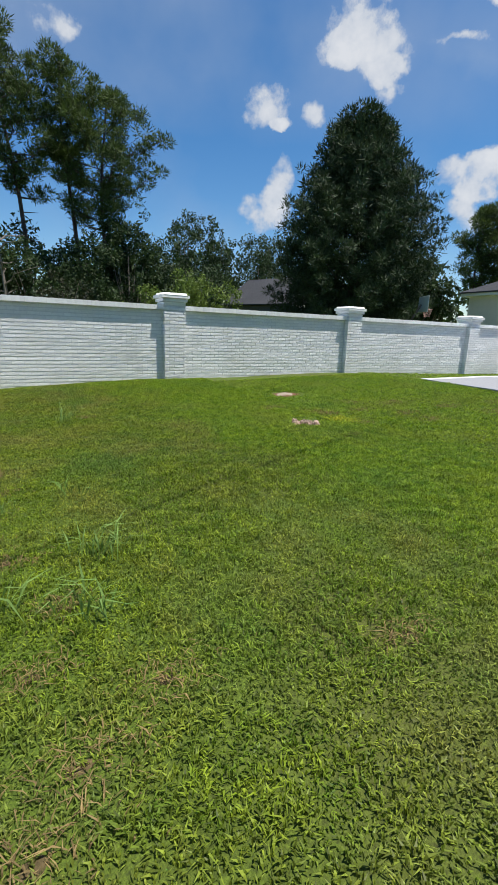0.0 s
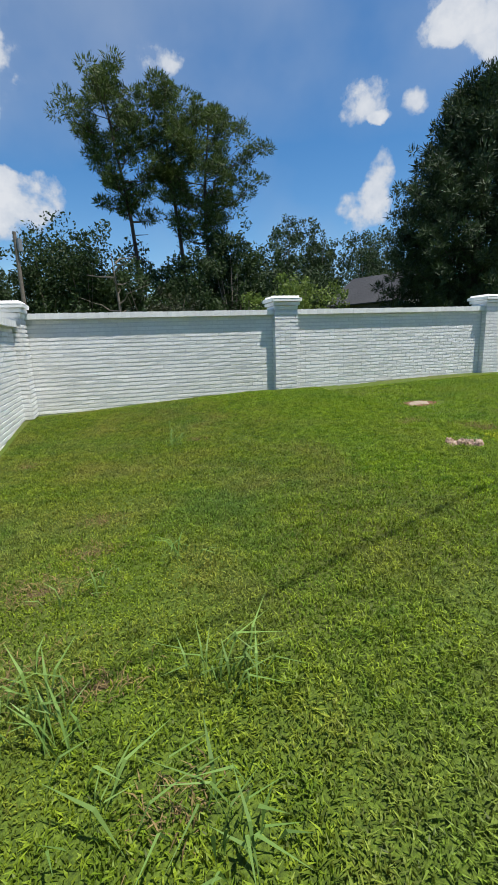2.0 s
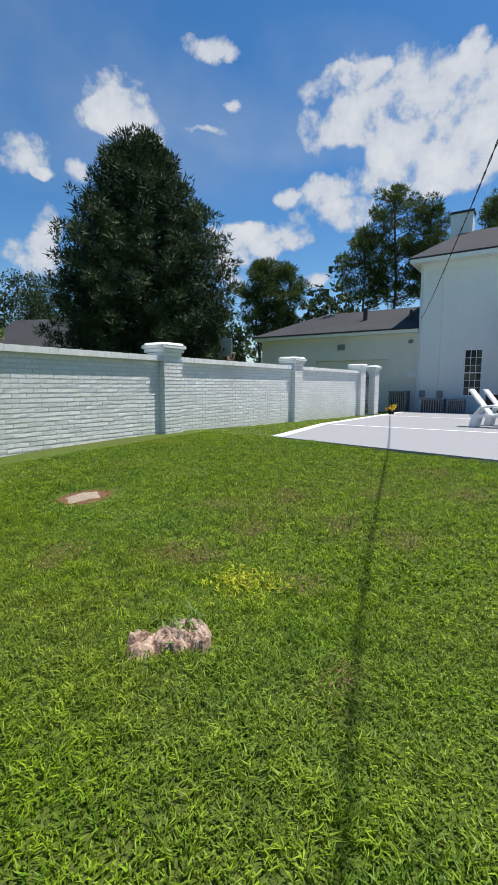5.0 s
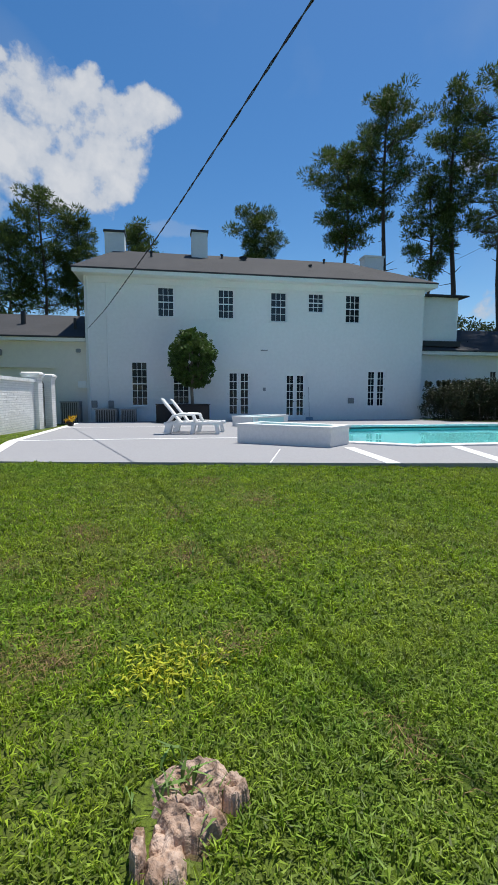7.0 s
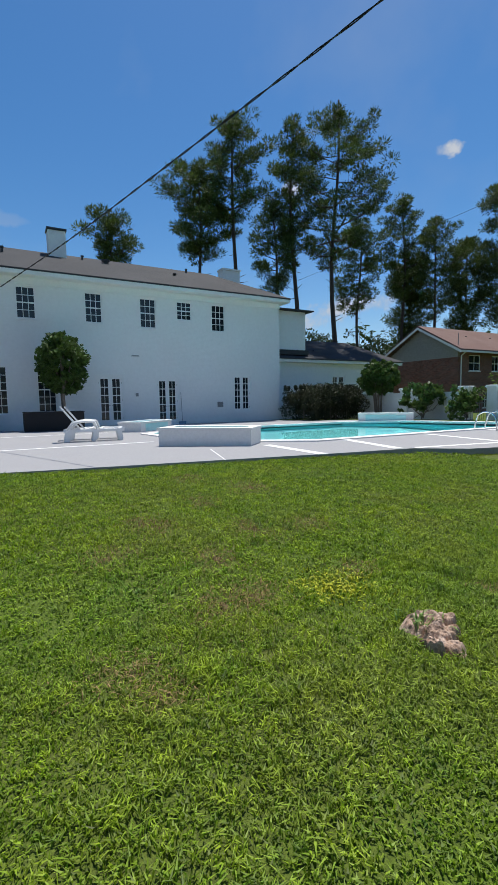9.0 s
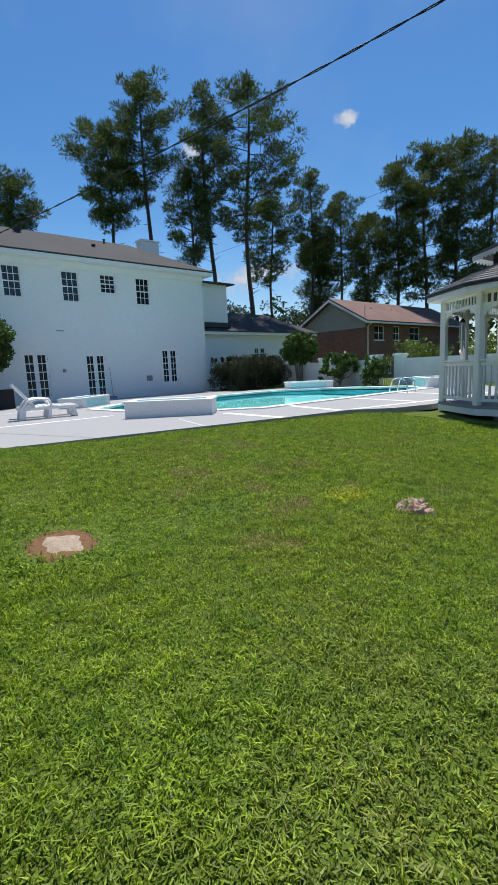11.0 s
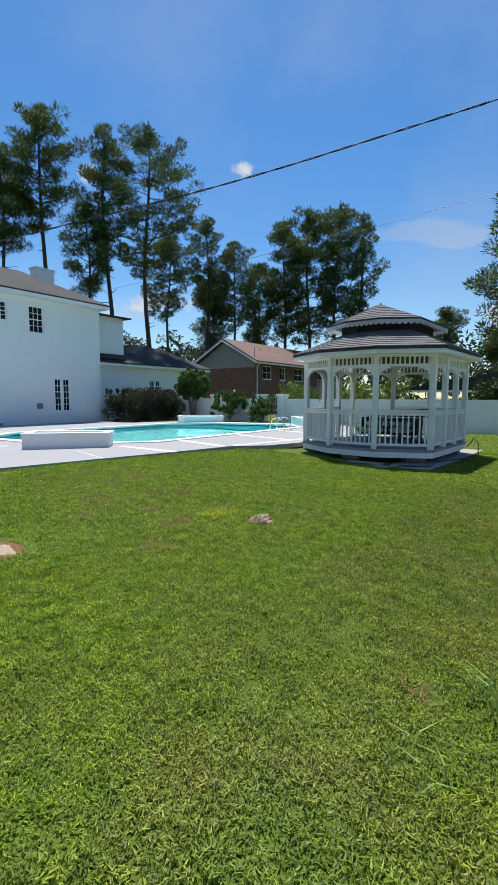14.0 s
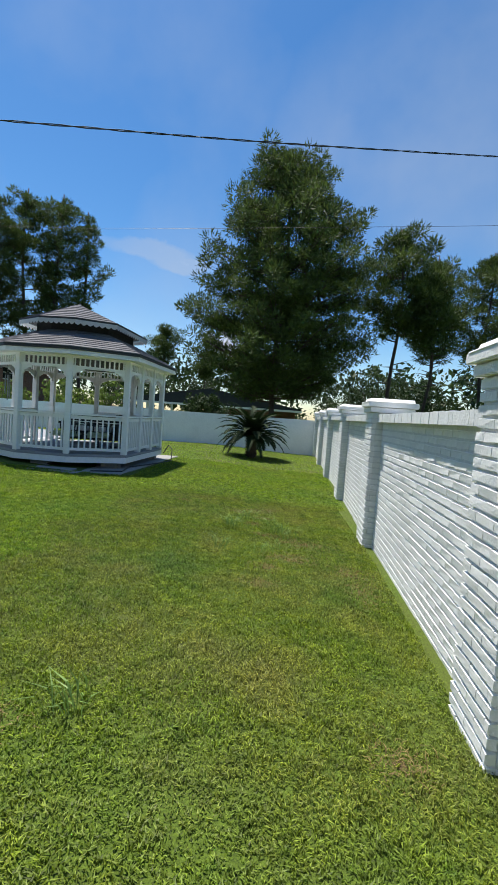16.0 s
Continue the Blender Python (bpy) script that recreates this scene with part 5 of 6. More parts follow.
# beyond the long wall
pine(2.4, 39.3, 20.4, 6.9, 10.6, 11, lean=-1.6, limbs=40, label="tall leaning pine with open crown behind the wall")
pine(6.3, 38.8, 20.1, 4.4, 11.5, 12, limbs=26, lean=-0.6)
pine(8.9, 38.2, 18.3, 8.4, 8.7, 13, limbs=40, lean=0.4)
pine(-9.3, 38.5, 13.5, 4.6, 7.6, 14, limbs=22)
for k, (x, y, h, w) in enumerate([(-3.7, 37.3, 10.5, 8.6), (-7.1, 36.9, 8.8, 6.0), (-0.7, 37.5, 9.5, 6.0), (3.6, 37.2, 8.4, 6.5), (9.8, 35.9, 9.8, 5.6), (6.9, 36.6, 8.0, 6.0), (18.7, 47.5, 12.9, 6.5), (22.7, 45.6, 12.6, 5.8), (26.5, 43.3, 12.6, 7.5),
                                  (30.0, 40.8, 11.5, 7.0), (-11.5, 42.0, 10.0, 8.0), (13.5, 42.0, 9.5, 8.0), (-16.0, 36.0, 8.5, 8.0), (14.5, 36.0, 6.3, 5.5), (19.5, 38.0, 7.2, 6.0), (34.0, 35.0, 10.0, 7.0)]):
    broadleaf(x, y, h, w, 40 + k, clumps=200, leaf=0.13, count=46, trunk_h=0.06, spread=1.0)
    broadleaf(x + 2.4, y + 3.2, h * (0.92 if k % 3 else 1.06), w * 1.1, 340 + k, clumps=130, leaf=0.17, count=34, trunk_h=0.06, spread=1.05)
broadleaf(11.0, 25.7, 5.3, 4.2, 61, material=LEAF_LIGHT, trunk_h=0.1, clumps=150, leaf=0.10, count=36, label="bright green shrub behind the wall", name="shrub", category="shrub", group="shrubs behind the wall")
broadleaf(7.9, 27.0, 4.2, 2.6, 62, material=LEAF_LIGHT, trunk_h=0.1, clumps=90, leaf=0.10, count=32, label="bright green shrub behind the wall", name="shrub", category="shrub", group="shrubs behind the wall")
broadleaf(3.8, 28.1, 4.2, 3.2, 63, material=HEDGE, trunk_h=0.15, clumps=80, leaf=0.10, label="sparse olive shrub behind the wall", name="shrub", category="shrub", group="shrubs behind the wall")
dead_tree(1.2, 33.5, 7.0, 64)
pole = thing("utility_pole", "weathered wooden utility pole among the trees", "pole", pose(-4.3, 33.2, -0.2))
bm = bmesh.new()
tube(bm, [(0, 0, 0), (0, 0, 8.0)], [0.15, 0.10], 10)
part("post", bm, BARK_GREY, pole)
bm = bmesh.new()
tube(bm, [(0.22, -0.1, 6.9), (0.22, -0.1, 7.6)], 0.15, 10)
part("transformer", bm, GREYMETAL, pole)
cedar(18.5, 21.3, 12.9, 9.2, 71)
# behind the garage and house
for k, (x, y, h, w, c) in enumerate([(41.3, 27.1, 13.2, 6.2, 5.4), (39.6, 27.5, 13.4, 4.4, 6.0), (40.9, 25.1, 12.9, 4.0, 5.8), (44.4, 16.1, 19.1, 5.9, 8.6), (45.1, 13.4, 17.4, 5.0, 9.0), (43.6, 18.7, 15.2, 5.0, 8.6), (45.8, 8.0, 16.9, 3.6, 11.5),
                                     (38.6, -12.2, 26.5, 6.9, 16.5), (40.0, -9.5, 22.3, 7.6, 14.0), (42.7, -2.4, 17.7, 4.6, 12.1), (35.7, -16.6, 25.8, 4.8, 13.6), (33.4, -19.5, 26.4, 9.0, 13.1), (36.7, -15.3, 18.9, 4.5, 10.7)]):
    pine(x, y, h, w, c, 100 + k, limbs=int(12 + w * 2.9), lean=0.5 * math.sin(k * 2.1))
for k, (x, y, h, w, c) in enumerate([(41.7, -29.9, 21.6, 6.2, 11.3), (39.8, -34.8, 24.5, 5.9, 12.0), (37.1, -37.0, 21.7, 5.9, 10.5), (36.1, -41.1, 19.8, 6.0, 8.4), (33.3, -43.0, 25.5, 6.6, 9.2), (30.6, -44.6, 26.8, 7.6, 9.0), (27.2, -46.2, 27.0, 8.2, 9.7), (24.4, -47.6, 25.5, 5.0, 8.4),
                                     (41.1, -37.2, 18.0, 5.4, 8.1)]):
    pine(x, y, h, w, c, 130 + k, limbs=int(14 + w * 3.2), pad=0.9 if k < 3 else 1.1, lean=0.4 * math.sin(k * 1.7))
for k, (x, y, h, w) in enumerate([(33, 16.8, 9.5, 5), (31.1, 25.8, 8.4, 5), (35.1, 18.8, 9.3, 3.6), (29.1, 28.3, 8.9, 6), (38.5, -27, 9, 8), (40, -22, 9, 8), (45, -12, 8, 7), (44, -30, 8, 8), (17, -38, 8, 8), (12, -60, 9, 10), (41, -38, 9, 8)]):
    broadleaf(x, y, h, w, 140 + k, clumps=120, leaf=0.18, count=30, trunk_h=0.15)
# beyond the far end
pine(-0.6, -20.7, 18.9, 12.4, 3.3, 201, limbs=150, pad=0.80, blades=120, full=True, label="huge full-crowned pine beyond the garden wall")
for k, (x, y, h, w, c) in enumerate([(-8.4, -21.7, 14.7, 5.2, 7.3), (-10.5, -21.1, 11.5, 4.0, 6.6), (-13.5, -30.0, 16, 6, 7), (14.3, -50.9, 12.6, 4.9, 7.3), (8.8, -52.0, 9.2, 3.1, 6.2), (-16.2, -26.1, 15, 6, 6.5), (-22, -22, 16, 7, 6)]):
    pine(x, y, h, w, c, 220 + k, limbs=int(14 + w * 3))
for k, (x, y, h, w) in enumerate([(-10.8, -24.5, 5.0, 6), (-16, -20, 7, 7), (-6.5, -26, 4.0, 5), (-12, -34, 7, 9), (4.5, -27, 3.4, 4), (-20, -16, 7, 7), (-24, -10, 8, 8), (-9, -29, 6, 8)]):
    broadleaf(x, y, h, w, 240 + k, clumps=120, leaf=0.13, count=32, trunk_h=0.1)

# distant woods all round the lots
rw = random.Random(500)
wc, ws = [], []
for k in range(2300):
    a = rw.uniform(0, 2 * math.pi)
    r = rw.uniform(62, 84)
    top = 9.5 + 3.5 * noise.noise((math.cos(a) * 9, math.sin(a) * 9, 2.0)) + 1.5 * noise.noise((math.cos(a) * 31, math.sin(a) * 31, 6.0))
    wc.append((10 + math.cos(a) * r, 2 + math.sin(a) * r, -0.5 + top * rw.random() ** 0.7))
    ws.append(rw.uniform(1.0, 1.9))
tagged(leaves("far_woods", wc, ws, 22, 0.5, LEAF_DARK, None, 501), "distant dark green belt of woodland", "trees", kind="stuff")
# ---- plants and things in the garden ----
def patio_tree(x, y, z, height, width, trunk_h, seed, label, stems=3, clumps=260, material=None, leaf=0.07):
    return broadleaf(x, y, height, width, seed, z=z, material=material or LEAF, trunk_h=trunk_h, clumps=clumps, leaf=leaf, count=34, label=label, name="small_tree", category="tree", bark=BARK_GREY, group="", spread=0.95, stems=stems, ball=True)


patio_tree(24.6, 4.3, deck_z(24.6), 4.55, 2.25, 0.36, 301, "clipped round-headed patio tree with a pale trunk", clumps=430, leaf=0.085)
patio_tree(21.4, -12.75, -0.15, 3.55, 2.3, 0.42, 302, "multi-stemmed small tree by the wall", stems=4, clumps=300, leaf=0.1)
broadleaf(17.7, -12.2, 2.0, 1.75, 303, z=-0.15, material=LEAF, trunk_h=0.1, clumps=90, leaf=0.13, label="large-leaved green shrub against the white wall", name="shrub", category="shrub", group="shrubs by the pool")
broadleaf(15.0, -12.0, 1.9, 1.8, 304, z=-0.15, material=LEAF, trunk_h=0.15, clumps=70, leaf=0.1, label="green and white variegated shrub by the wall", name="shrub", category="shrub", group="shrubs by the pool")
for k, (x, y, w) in enumerate(((16.4, -18.2, 3.4), (12.2, -17.4, 3.2), (9.2, -17.0, 2.6))):
    broadleaf(x, y, 2.9, w, 310 + k, z=-0.2, material=LEAF_LIGHT, trunk_h=0.05, clumps=120, leaf=0.12, label="rounded yellow-green bush beyond the garden wall", name="bush", category="shrub", group="bushes beyond the wall")


def hedge(x0, x1, y0, y1, z, h, seed):
    rnd = random.Random(seed)
    th = thing("hedge", "dark clipped hedge with bronze new growth against the house", "hedge")
    bm = bmesh.new()
    centres, sizes = [], []
    for k in range(860):
        x, y = rnd.uniform(x0, x1), rnd.uniform(y0, y1)
        f = rnd.random() ** 0.6
        bulge = 0.25 * math.sin(f * 3.0)
        centres.append((x - bulge * (1 if x < (x0 + x1) / 2 else -1), y, z + h * f * (0.93 + 0.09 * math.sin(y * 2.3 + 1))))
        sizes.append(rnd.uniform(0.2, 0.36))
        if k < 30:
            tube(bm, [(x, y, z), (x + rnd.gauss(0, 0.1), y + rnd.gauss(0, 0.1), z + h * 0.8)], [0.02, 0.008], 5, False)
    for k in range(26):
        x, y = rnd.uniform(x0, x1), rnd.uniform(y0, y1)
        for j in range(4):
            centres.append((x, y, z + h * 0.93 + (0.03 + 0.03 * (k % 4) / 3) * j))
            sizes.append(0.1)
    tagged(part("stems", bm, BARK_GREY, th), kind="stuff")
    leaves("foliage", centres, sizes, 44, 0.06, HEDGE, th, seed)


hedge(22.7, 25.6, -13.0, -8.7, -0.3, 2.25, 320)


def sago(x, y, z, seed):
    """A sago palm: stout shaggy trunk and a rosette of stiff feathered fronds."""
    rnd = random.Random(seed)
    th = thing("sago_palm", "sago palm with stiff dark fronds and a shaggy trunk", "palm", pose(x, y, z))
    bm = bmesh.new()
    tube(bm, [(0, 0, -0.1), (0, 0, 0.2), (0, 0, 0.6), (0, 0, 0.85)], [0.17, 0.2, 0.17, 0.1], 12)
    for k in range(90):
        a, h = k * 2.4, 0.05 + 0.8 * k / 90
        r = 0.18
        tube(bm, [(math.cos(a) * r * 0.9, math.sin(a) * r * 0.9, h), (math.cos(a) * (r + 0.07), math.sin(a) * (r + 0.07), h + 0.07)], [0.03, 0.012], 4)
    part("trunk", bm, BARK, th)
    verts, faces = [], []
    rib = bmesh.new()
    for k in range(64):
        az, e0 = k * 2.39996, radians(80 - 85 * (k / 64) ** 0.9)
        L = rnd.uniform(1.3, 1.65)
        p, pts = Vector((0, 0, 0.8)), []
        for j in range(9):
            e = e0 - radians(75) * (j / 8) ** 1.4
            pts.append(p.copy())
            p = p + Vector((math.cos(az) * math.cos(e), math.sin(az) * math.cos(e), math.sin(e))) * L / 8
        tube(rib, pts, [0.012 * (1 - 0.8 * j / 8) + 0.002 for j in range(9)], 4, False)
        side = Vector((-math.sin(az), math.cos(az), 0))
        for j in range(4, 34):
            f = j / 34
            q = pts[int(f * 8)].lerp(pts[min(8, int(f * 8) + 1)], f * 8 - int(f * 8))
            t = (pts[min(8, int(f * 8) + 1)] - pts[int(f * 8)]).normalized()
            ll = 0.24 * math.sin(math.pi * min(1, 0.15 + f * 0.85)) + 0.04
            for s in (-1, 1):
                tip = q + (side * s + t * 0.55 + Vector((0, 0, 0.25))).normalized() * ll
                i = len(verts)
                verts += [tuple(q + t * 0.03), tuple(q - t * 0.03), tuple(tip)]
                faces.append((i, i + 1, i + 2))
    part("ribs", rib, PALM, th)
    raw("fronds", verts, faces, PALM, th)


sago(0.1, -7.6, ground_z(0.1, -7.6), 330)


def lounger(x, y, turn):
    """A moulded white resin sun lounger with raised back, arms and wheel cut-outs."""
    th = thing("sun_lounger", "white moulded plastic sun lounger with raised back", "lounger", pose(x, y, deck_z(x), 0, 0, turn), "loungers by the pool")
    for s in (-0.3, 0.24):
        bm = bmesh.new()
        box(bm, -0.55, 1.05, s, s + 0.06, 0.27, 0.35)
        part("side_rail", bm, PLASTIC, th, bevel=0.015)
        bm = bmesh.new()
        tube(bm, [(-0.45, s + 0.03, 0.32), (-0.3, s + 0.03, 0.52), (-0.05, s + 0.03, 0.57), (0.25, s + 0.03, 0.55), (0.33, s + 0.03, 0.34)], 0.033, 8)
        part("armrest", bm, PLASTIC, th, smooth=True)
        for u, w in ((-0.42, 0.16), (0.28, 0.1), (0.9, 0.1)):
            bm = bmesh.new()
            box(bm, u - w / 2, u + w / 2, s - 0.003, s + 0.063, 0.0, 0.3)
            for v in bm.verts:
                if v.co.z < 0.01:
                    v.co.x += 0.06 if u > 0.5 else -0.06
            part("leg", bm, PLASTIC, th, bevel=0.012)
    for k in range(9):
        bm = bmesh.new()
        u = -0.12 + 0.13 * k
        box(bm, u, u + 0.105, -0.24, 0.24, 0.325 + 0.02 * math.sin(k * 0.7), 0.355 + 0.02 * math.sin(k * 0.7))
        part("seat_slat", bm, PLASTIC, th, bevel=0.008)
    bm = bmesh.new()
    box(bm, -0.03, 0.82, -0.27, 0.27, -0.02, 0.025)
    bmesh.ops.bevel(bm, geom=bm.edges[:], offset=0.02, segments=2, affect="EDGES")
    bmesh.ops.transform(bm, matrix=pose(-0.12, 0, 0.36, 0, 0, 0) @ Matrix.Rotation(radians(-128), 4, "Y"), verts=bm.verts)
    part("backrest", bm, PLASTIC, th, "raised white slatted backrest")
    return th


lounger(14.9, 5.0, -97)
lounger(15.9, 4.75, -97)

box_th = thing("deck_box", "black storage box against the house wall", "box", pose(24.3, 5.0, deck_z(24.3)))
bm = bmesh.new()
box(bm, -0.4, 0.4, -1.45, 1.1, 0, 0.85)
part("body", bm, DARK, box_th, bevel=0.02)
bm = bmesh.new()
box(bm, -0.43, 0.43, -1.48, 1.13, 0.853, 0.9)
part("lid", bm, DARK, box_th, bevel=0.015)


def ladder(x, y, turn):
    th = thing("pool_ladder", "chrome pool ladder with curved handrails", "ladder", pose(x, y, deck_z(x), 0, 0, turn))
    for s in (-0.25, 0.25):
        bm = bmesh.new()
        pts = [(-0.55, s, 0.0), (-0.52, s, 0.2)] + [(-0.2 - 0.32 * math.cos(a), s, 0.25 + 0.28 * math.sin(a)) for a in [math.pi * k / 10 for k in range(1, 9)]] + [(0.14, s, 0.12), (0.14, s, -0.9)]
        tube(bm, pts, 0.022, 8)
        part("handrail", bm, CHROME, th, smooth=True)
    for z in (-0.25, -0.55, -0.85):
        bm = bmesh.new()
        box(bm, 0.1, 0.18, -0.25, 0.25, z, z + 0.03)
        part("rung", bm, CHROME, th)


ladder(9.85, -5.4, 0)

pot = thing("flower_pot", "small pot of yellow flowers beside the gate pillar", "flowers", pose(21.3, 9.45, deck_z(21.3) - 0.02))
bm = bmesh.new()
tube(bm, [(0, 0, 0), (0, 0, 0.2)], [0.11, 0.15], 12)
part("pot", bm, DARK, pot)
rg = random.Random(4)
leaves("flowers", [(rg.gauss(0, 0.12), rg.gauss(0, 0.12), 0.28 + rg.uniform(-0.06, 0.12)) for _ in range(26)], [0.08] * 26, 12, 0.035, YELLOW, pot, 5)

broom = thing("broom", "blue-headed broom leaning on the house wall", "broom", pose(26.55, -2.32, deck_z(26.5)))
bm = bmesh.new()
tube(bm, [(0, 0, 0.15), (0.1, 0.03, 1.85)], 0.014, 6)
part("handle", bm, GREYMETAL, broom)
bm = bmesh.new()
box(bm, -0.06, 0.06, -0.2, 0.2, 0.0, 0.16)
part("head", bm, mat("blue_bristle", (0.2, 0.3, 0.4), (0.15, 0.24, 0.33), 30, 0.8), broom, bevel=0.01)

hoop = thing("basketball_hoop", "freestanding basketball hoop behind the garden wall", "basketball hoop", pose(19.2, 16.7, -0.2, 0, 0, 62))
bm = bmesh.new()
tube(bm, [(0, 0.6, 0), (0, 0.5, 2.4), (0, 0.1, 3.1)], 0.05, 8)
part("pole", bm, BLACK, hoop)
bm = bmesh.new()
box(bm, -0.58, 0.58, -0.01, 0.01, 2.75, 3.5)
part("backboard", bm, CLEAR, hoop, "clear backboard with white lines")
bm = bmesh.new()
for q in ((-0.6, 0.6, 2.73, 2.78), (-0.6, 0.6, 3.47, 3.52), (-0.6, -0.55, 2.78, 3.47), (0.55, 0.6, 2.78, 3.47), (-0.24, 0.24, 3.18, 3.22), (-0.24, -0.2, 2.9, 3.18), (0.2, 0.24, 2.9, 3.18)):
    box(bm, q[0], q[1], -0.018, -0.011, q[2], q[3])
part("board_lines", bm, TRIM, hoop)
bm = bmesh.new()
ring = [(0.23 * math.cos(a), -0.25 + 0.23 * math.sin(a), 2.88) for a in [2 * math.pi * k / 16 for k in range(17)]]
tube(bm, ring, 0.012, 6, False)
part("rim", bm, NETTING, hoop)
bm = bmesh.new()
for k in range(16):
    a, b = 2 * math.pi * k / 16, 2 * math.pi * (k + 1.5) / 16
    tube(bm, [(0.23 * math.cos(a), -0.25 + 0.23 * math.sin(a), 2.88), (0.13 * math.cos(b), -0.25 + 0.13 * math.sin(b), 2.5)], 0.008, 4, False)
part("net", bm, NETTING, hoop)

# overhead cable and a thinner line
cable = thing("overhead_cable", "black twisted overhead service cable from the house corner", "cable")
WAY = [(26.6, 9.6, 4.55), (20, 7.75, 4.42), (12, 5.5, 4.6), (5, 3.5, 5.05), (0, 1.6, 5.95), (-5, -0.45, 7.05), (-10, -2.4, 8.2), (-18, -5.5, 10.2), (-30, -10.2, 13.0)]
fine = []
for (a, b) in zip(WAY, WAY[1:]):
    steps = max(2, int((Vector(b) - Vector(a)).length / 0.12))
    fine += [Vector(a).lerp(Vector(b), k / steps) for k in range(steps)]
fine = [sum((fine[min(len(fine) - 1, max(0, i + o))] for o in range(-14, 15)), Vector()) / 29 for i in range(len(fine))]
for ph in (0.0, math.pi):
    bm = bmesh.new()
    tube(bm, [p + Vector((0, 0.009 * math.cos(i * 0.8 + ph), 0.009 * math.sin(i * 0.8 + ph))) for i, p in enumerate(fine)], 0.0078, 5)
    part("conductor", bm, WIRE, cable)
line = thing("telephone_line", "thin grey line high beyond the garden wall", "cable")
bm = bmesh.new()
tube(bm, [(60, -12, 9.6), (16, -12, 9.5), (8, -12, 9.68), (3, -12, 9.95), (-8, -12, 10.6), (-30, -12, 12.0)], 0.008, 5)
part("wire", bm, WIRE, line)

# ---- neighbouring houses ----
nb = thing("brick_house", "two-storey red brick house with a pale red roof", "house")
NX, NY = 25.7, -25.8
N_HOLES = [(-28.7, -27.2, 3.3, 4.6), (-31.3, -30.3, 3.3, 4.6), (-35.0, -33.2, 3.3, 4.6), (-30.0, -29.2, 0.2, 1.6), (-33.5, -32.0, 0.4, 1.6)]
bm = bmesh.new()
holed_wall(bm, -43.5, NY, -0.6, 5.0, N_HOLES, NX, NX + 0.25)
box(bm, NX + 0.25, NX + 7.2, NY - 0.25, NY, -0.6, 4.4)
box(bm, NX + 6.95, NX + 7.2, -43.5, NY - 0.25, -0.6, 5.0)
box(bm, NX + 0.25, NX + 6.95, -43.5, -43.25, -0.6, 5.0)
part("wall", bm, BRICK_RED, nb)
bm = bmesh.new()
for k in range(14):
    z0 = 4.4 + 0.19 * k
    w = 3.6 * (1 - max(0.0, z0 - 4.9) / 2.15)
    box(bm, NX + 3.6 - w, NX + 3.6 + w, NY - 0.2, NY + 0.02 + 0.012 * (k % 2), z0, z0 + 0.185)
part("gable_siding", bm, SIDING, nb)
bm = bmesh.new()
for s in (-1, 1):
    q = [(NX + 3.6, 7.2), (NX + 3.6 + s * 4.3, 4.85), (NX + 3.6 + s * 4.3, 4.97), (NX + 3.6, 7.34)]
    a = [bm.verts.new((x, NY + 0.6, z)) for x, z in q]
    b = [bm.verts.new((x, -44.0, z)) for x, z in q]
    bm.faces.new(a)
    bm.faces.new(b[::-1])
    for i in range(4):
        bm.faces.new((a[i], a[(i + 1) % 4], b[(i + 1) % 4], b[i]))
part("roof", bm, SHINGLE_RED, nb)
bm = bmesh.new()
for s in (-1, 1):
    q = [(NX + 3.6, 7.0), (NX + 3.6 + s * 4.32, 4.64), (NX + 3.6 + s * 4.32, 4.84), (NX + 3.6, 7.2)]
    a = [bm.verts.new((x, NY + 0.64, z)) for x, z in q]
    b = [bm.verts.new((x, NY + 0.605, z)) for x, z in q]
    bm.faces.new(a)
    bm.faces.new(b[::-1])
    for i in range(4):
        bm.faces.new((a[i], a[(i + 1) % 4], b[(i + 1) % 4], b[i]))
part("bargeboard", bm, TRIM, nb)
bm = bmesh.new()
box(bm, NX - 0.72, NX - 0.6, -44.0, NY + 0.6, 4.72, 4.86)
tube(bm, [(NX - 0.08, NY - 0.3, -0.4), (NX - 0.08, NY - 0.3, 4.5), (NX - 0.66, NY - 0.1, 4.75)], 0.05, 8)
part("gutter", bm, TRIM, nb)
for a, b, c, d in N_HOLES:
    w = sash_window(nb, a, b, c, d, 2, 1, x=NX, blind=True)
for y in (-29.5, -33.0, -38.0):
    bm = bmesh.new()
    tube(bm, [(NX + 2.0, y, 5.8), (NX + 2.0, y, 6.5)], 0.08, 8)
    part("roof_vent", bm, BLACK, nb)
bm = bmesh.new()
tube(bm, [(NX + 0.1, NY - 0.1, 4.9), (NX + 0.1, NY - 0.1, 6.3)], 0.03, 6)
part("service_mast", bm, GREYMETAL, nb)

nr = thing("neighbour_house", "low house with grey roof and open carport beyond the wall", "house", pose(6.0, -42.0, -0.5))
bm = bmesh.new()
hip_roof(bm, -9.5, 9.5, -5.0, 5.0, 2.75, 1.7, 0.1, 0.1)
part("roof", bm, SHINGLE, nr)
bm = bmesh.new()
box(bm, -9.5, 9.5, 4.9, 5.02, 2.55, 2.75)
part("fascia", bm, TRIM, nr)
bm = bmesh.new()
box(bm, -9, 1.0, 1.5, 1.8, 0, 2.7)
part("wall", bm, BRICK_RED, nr)
for x in (1.2, 4.0, 6.6, 9.0):
    bm = bmesh.new()
    box(bm, x - 0.1, x + 0.1, 4.5, 4.7, 0, 2.7)
    part("post", bm, TRIM, nr)
far = thing("far_house", "dark slate-coloured house behind the trees", "house", pose(21.0, 32.0, -0.9, 0, 0, 20))
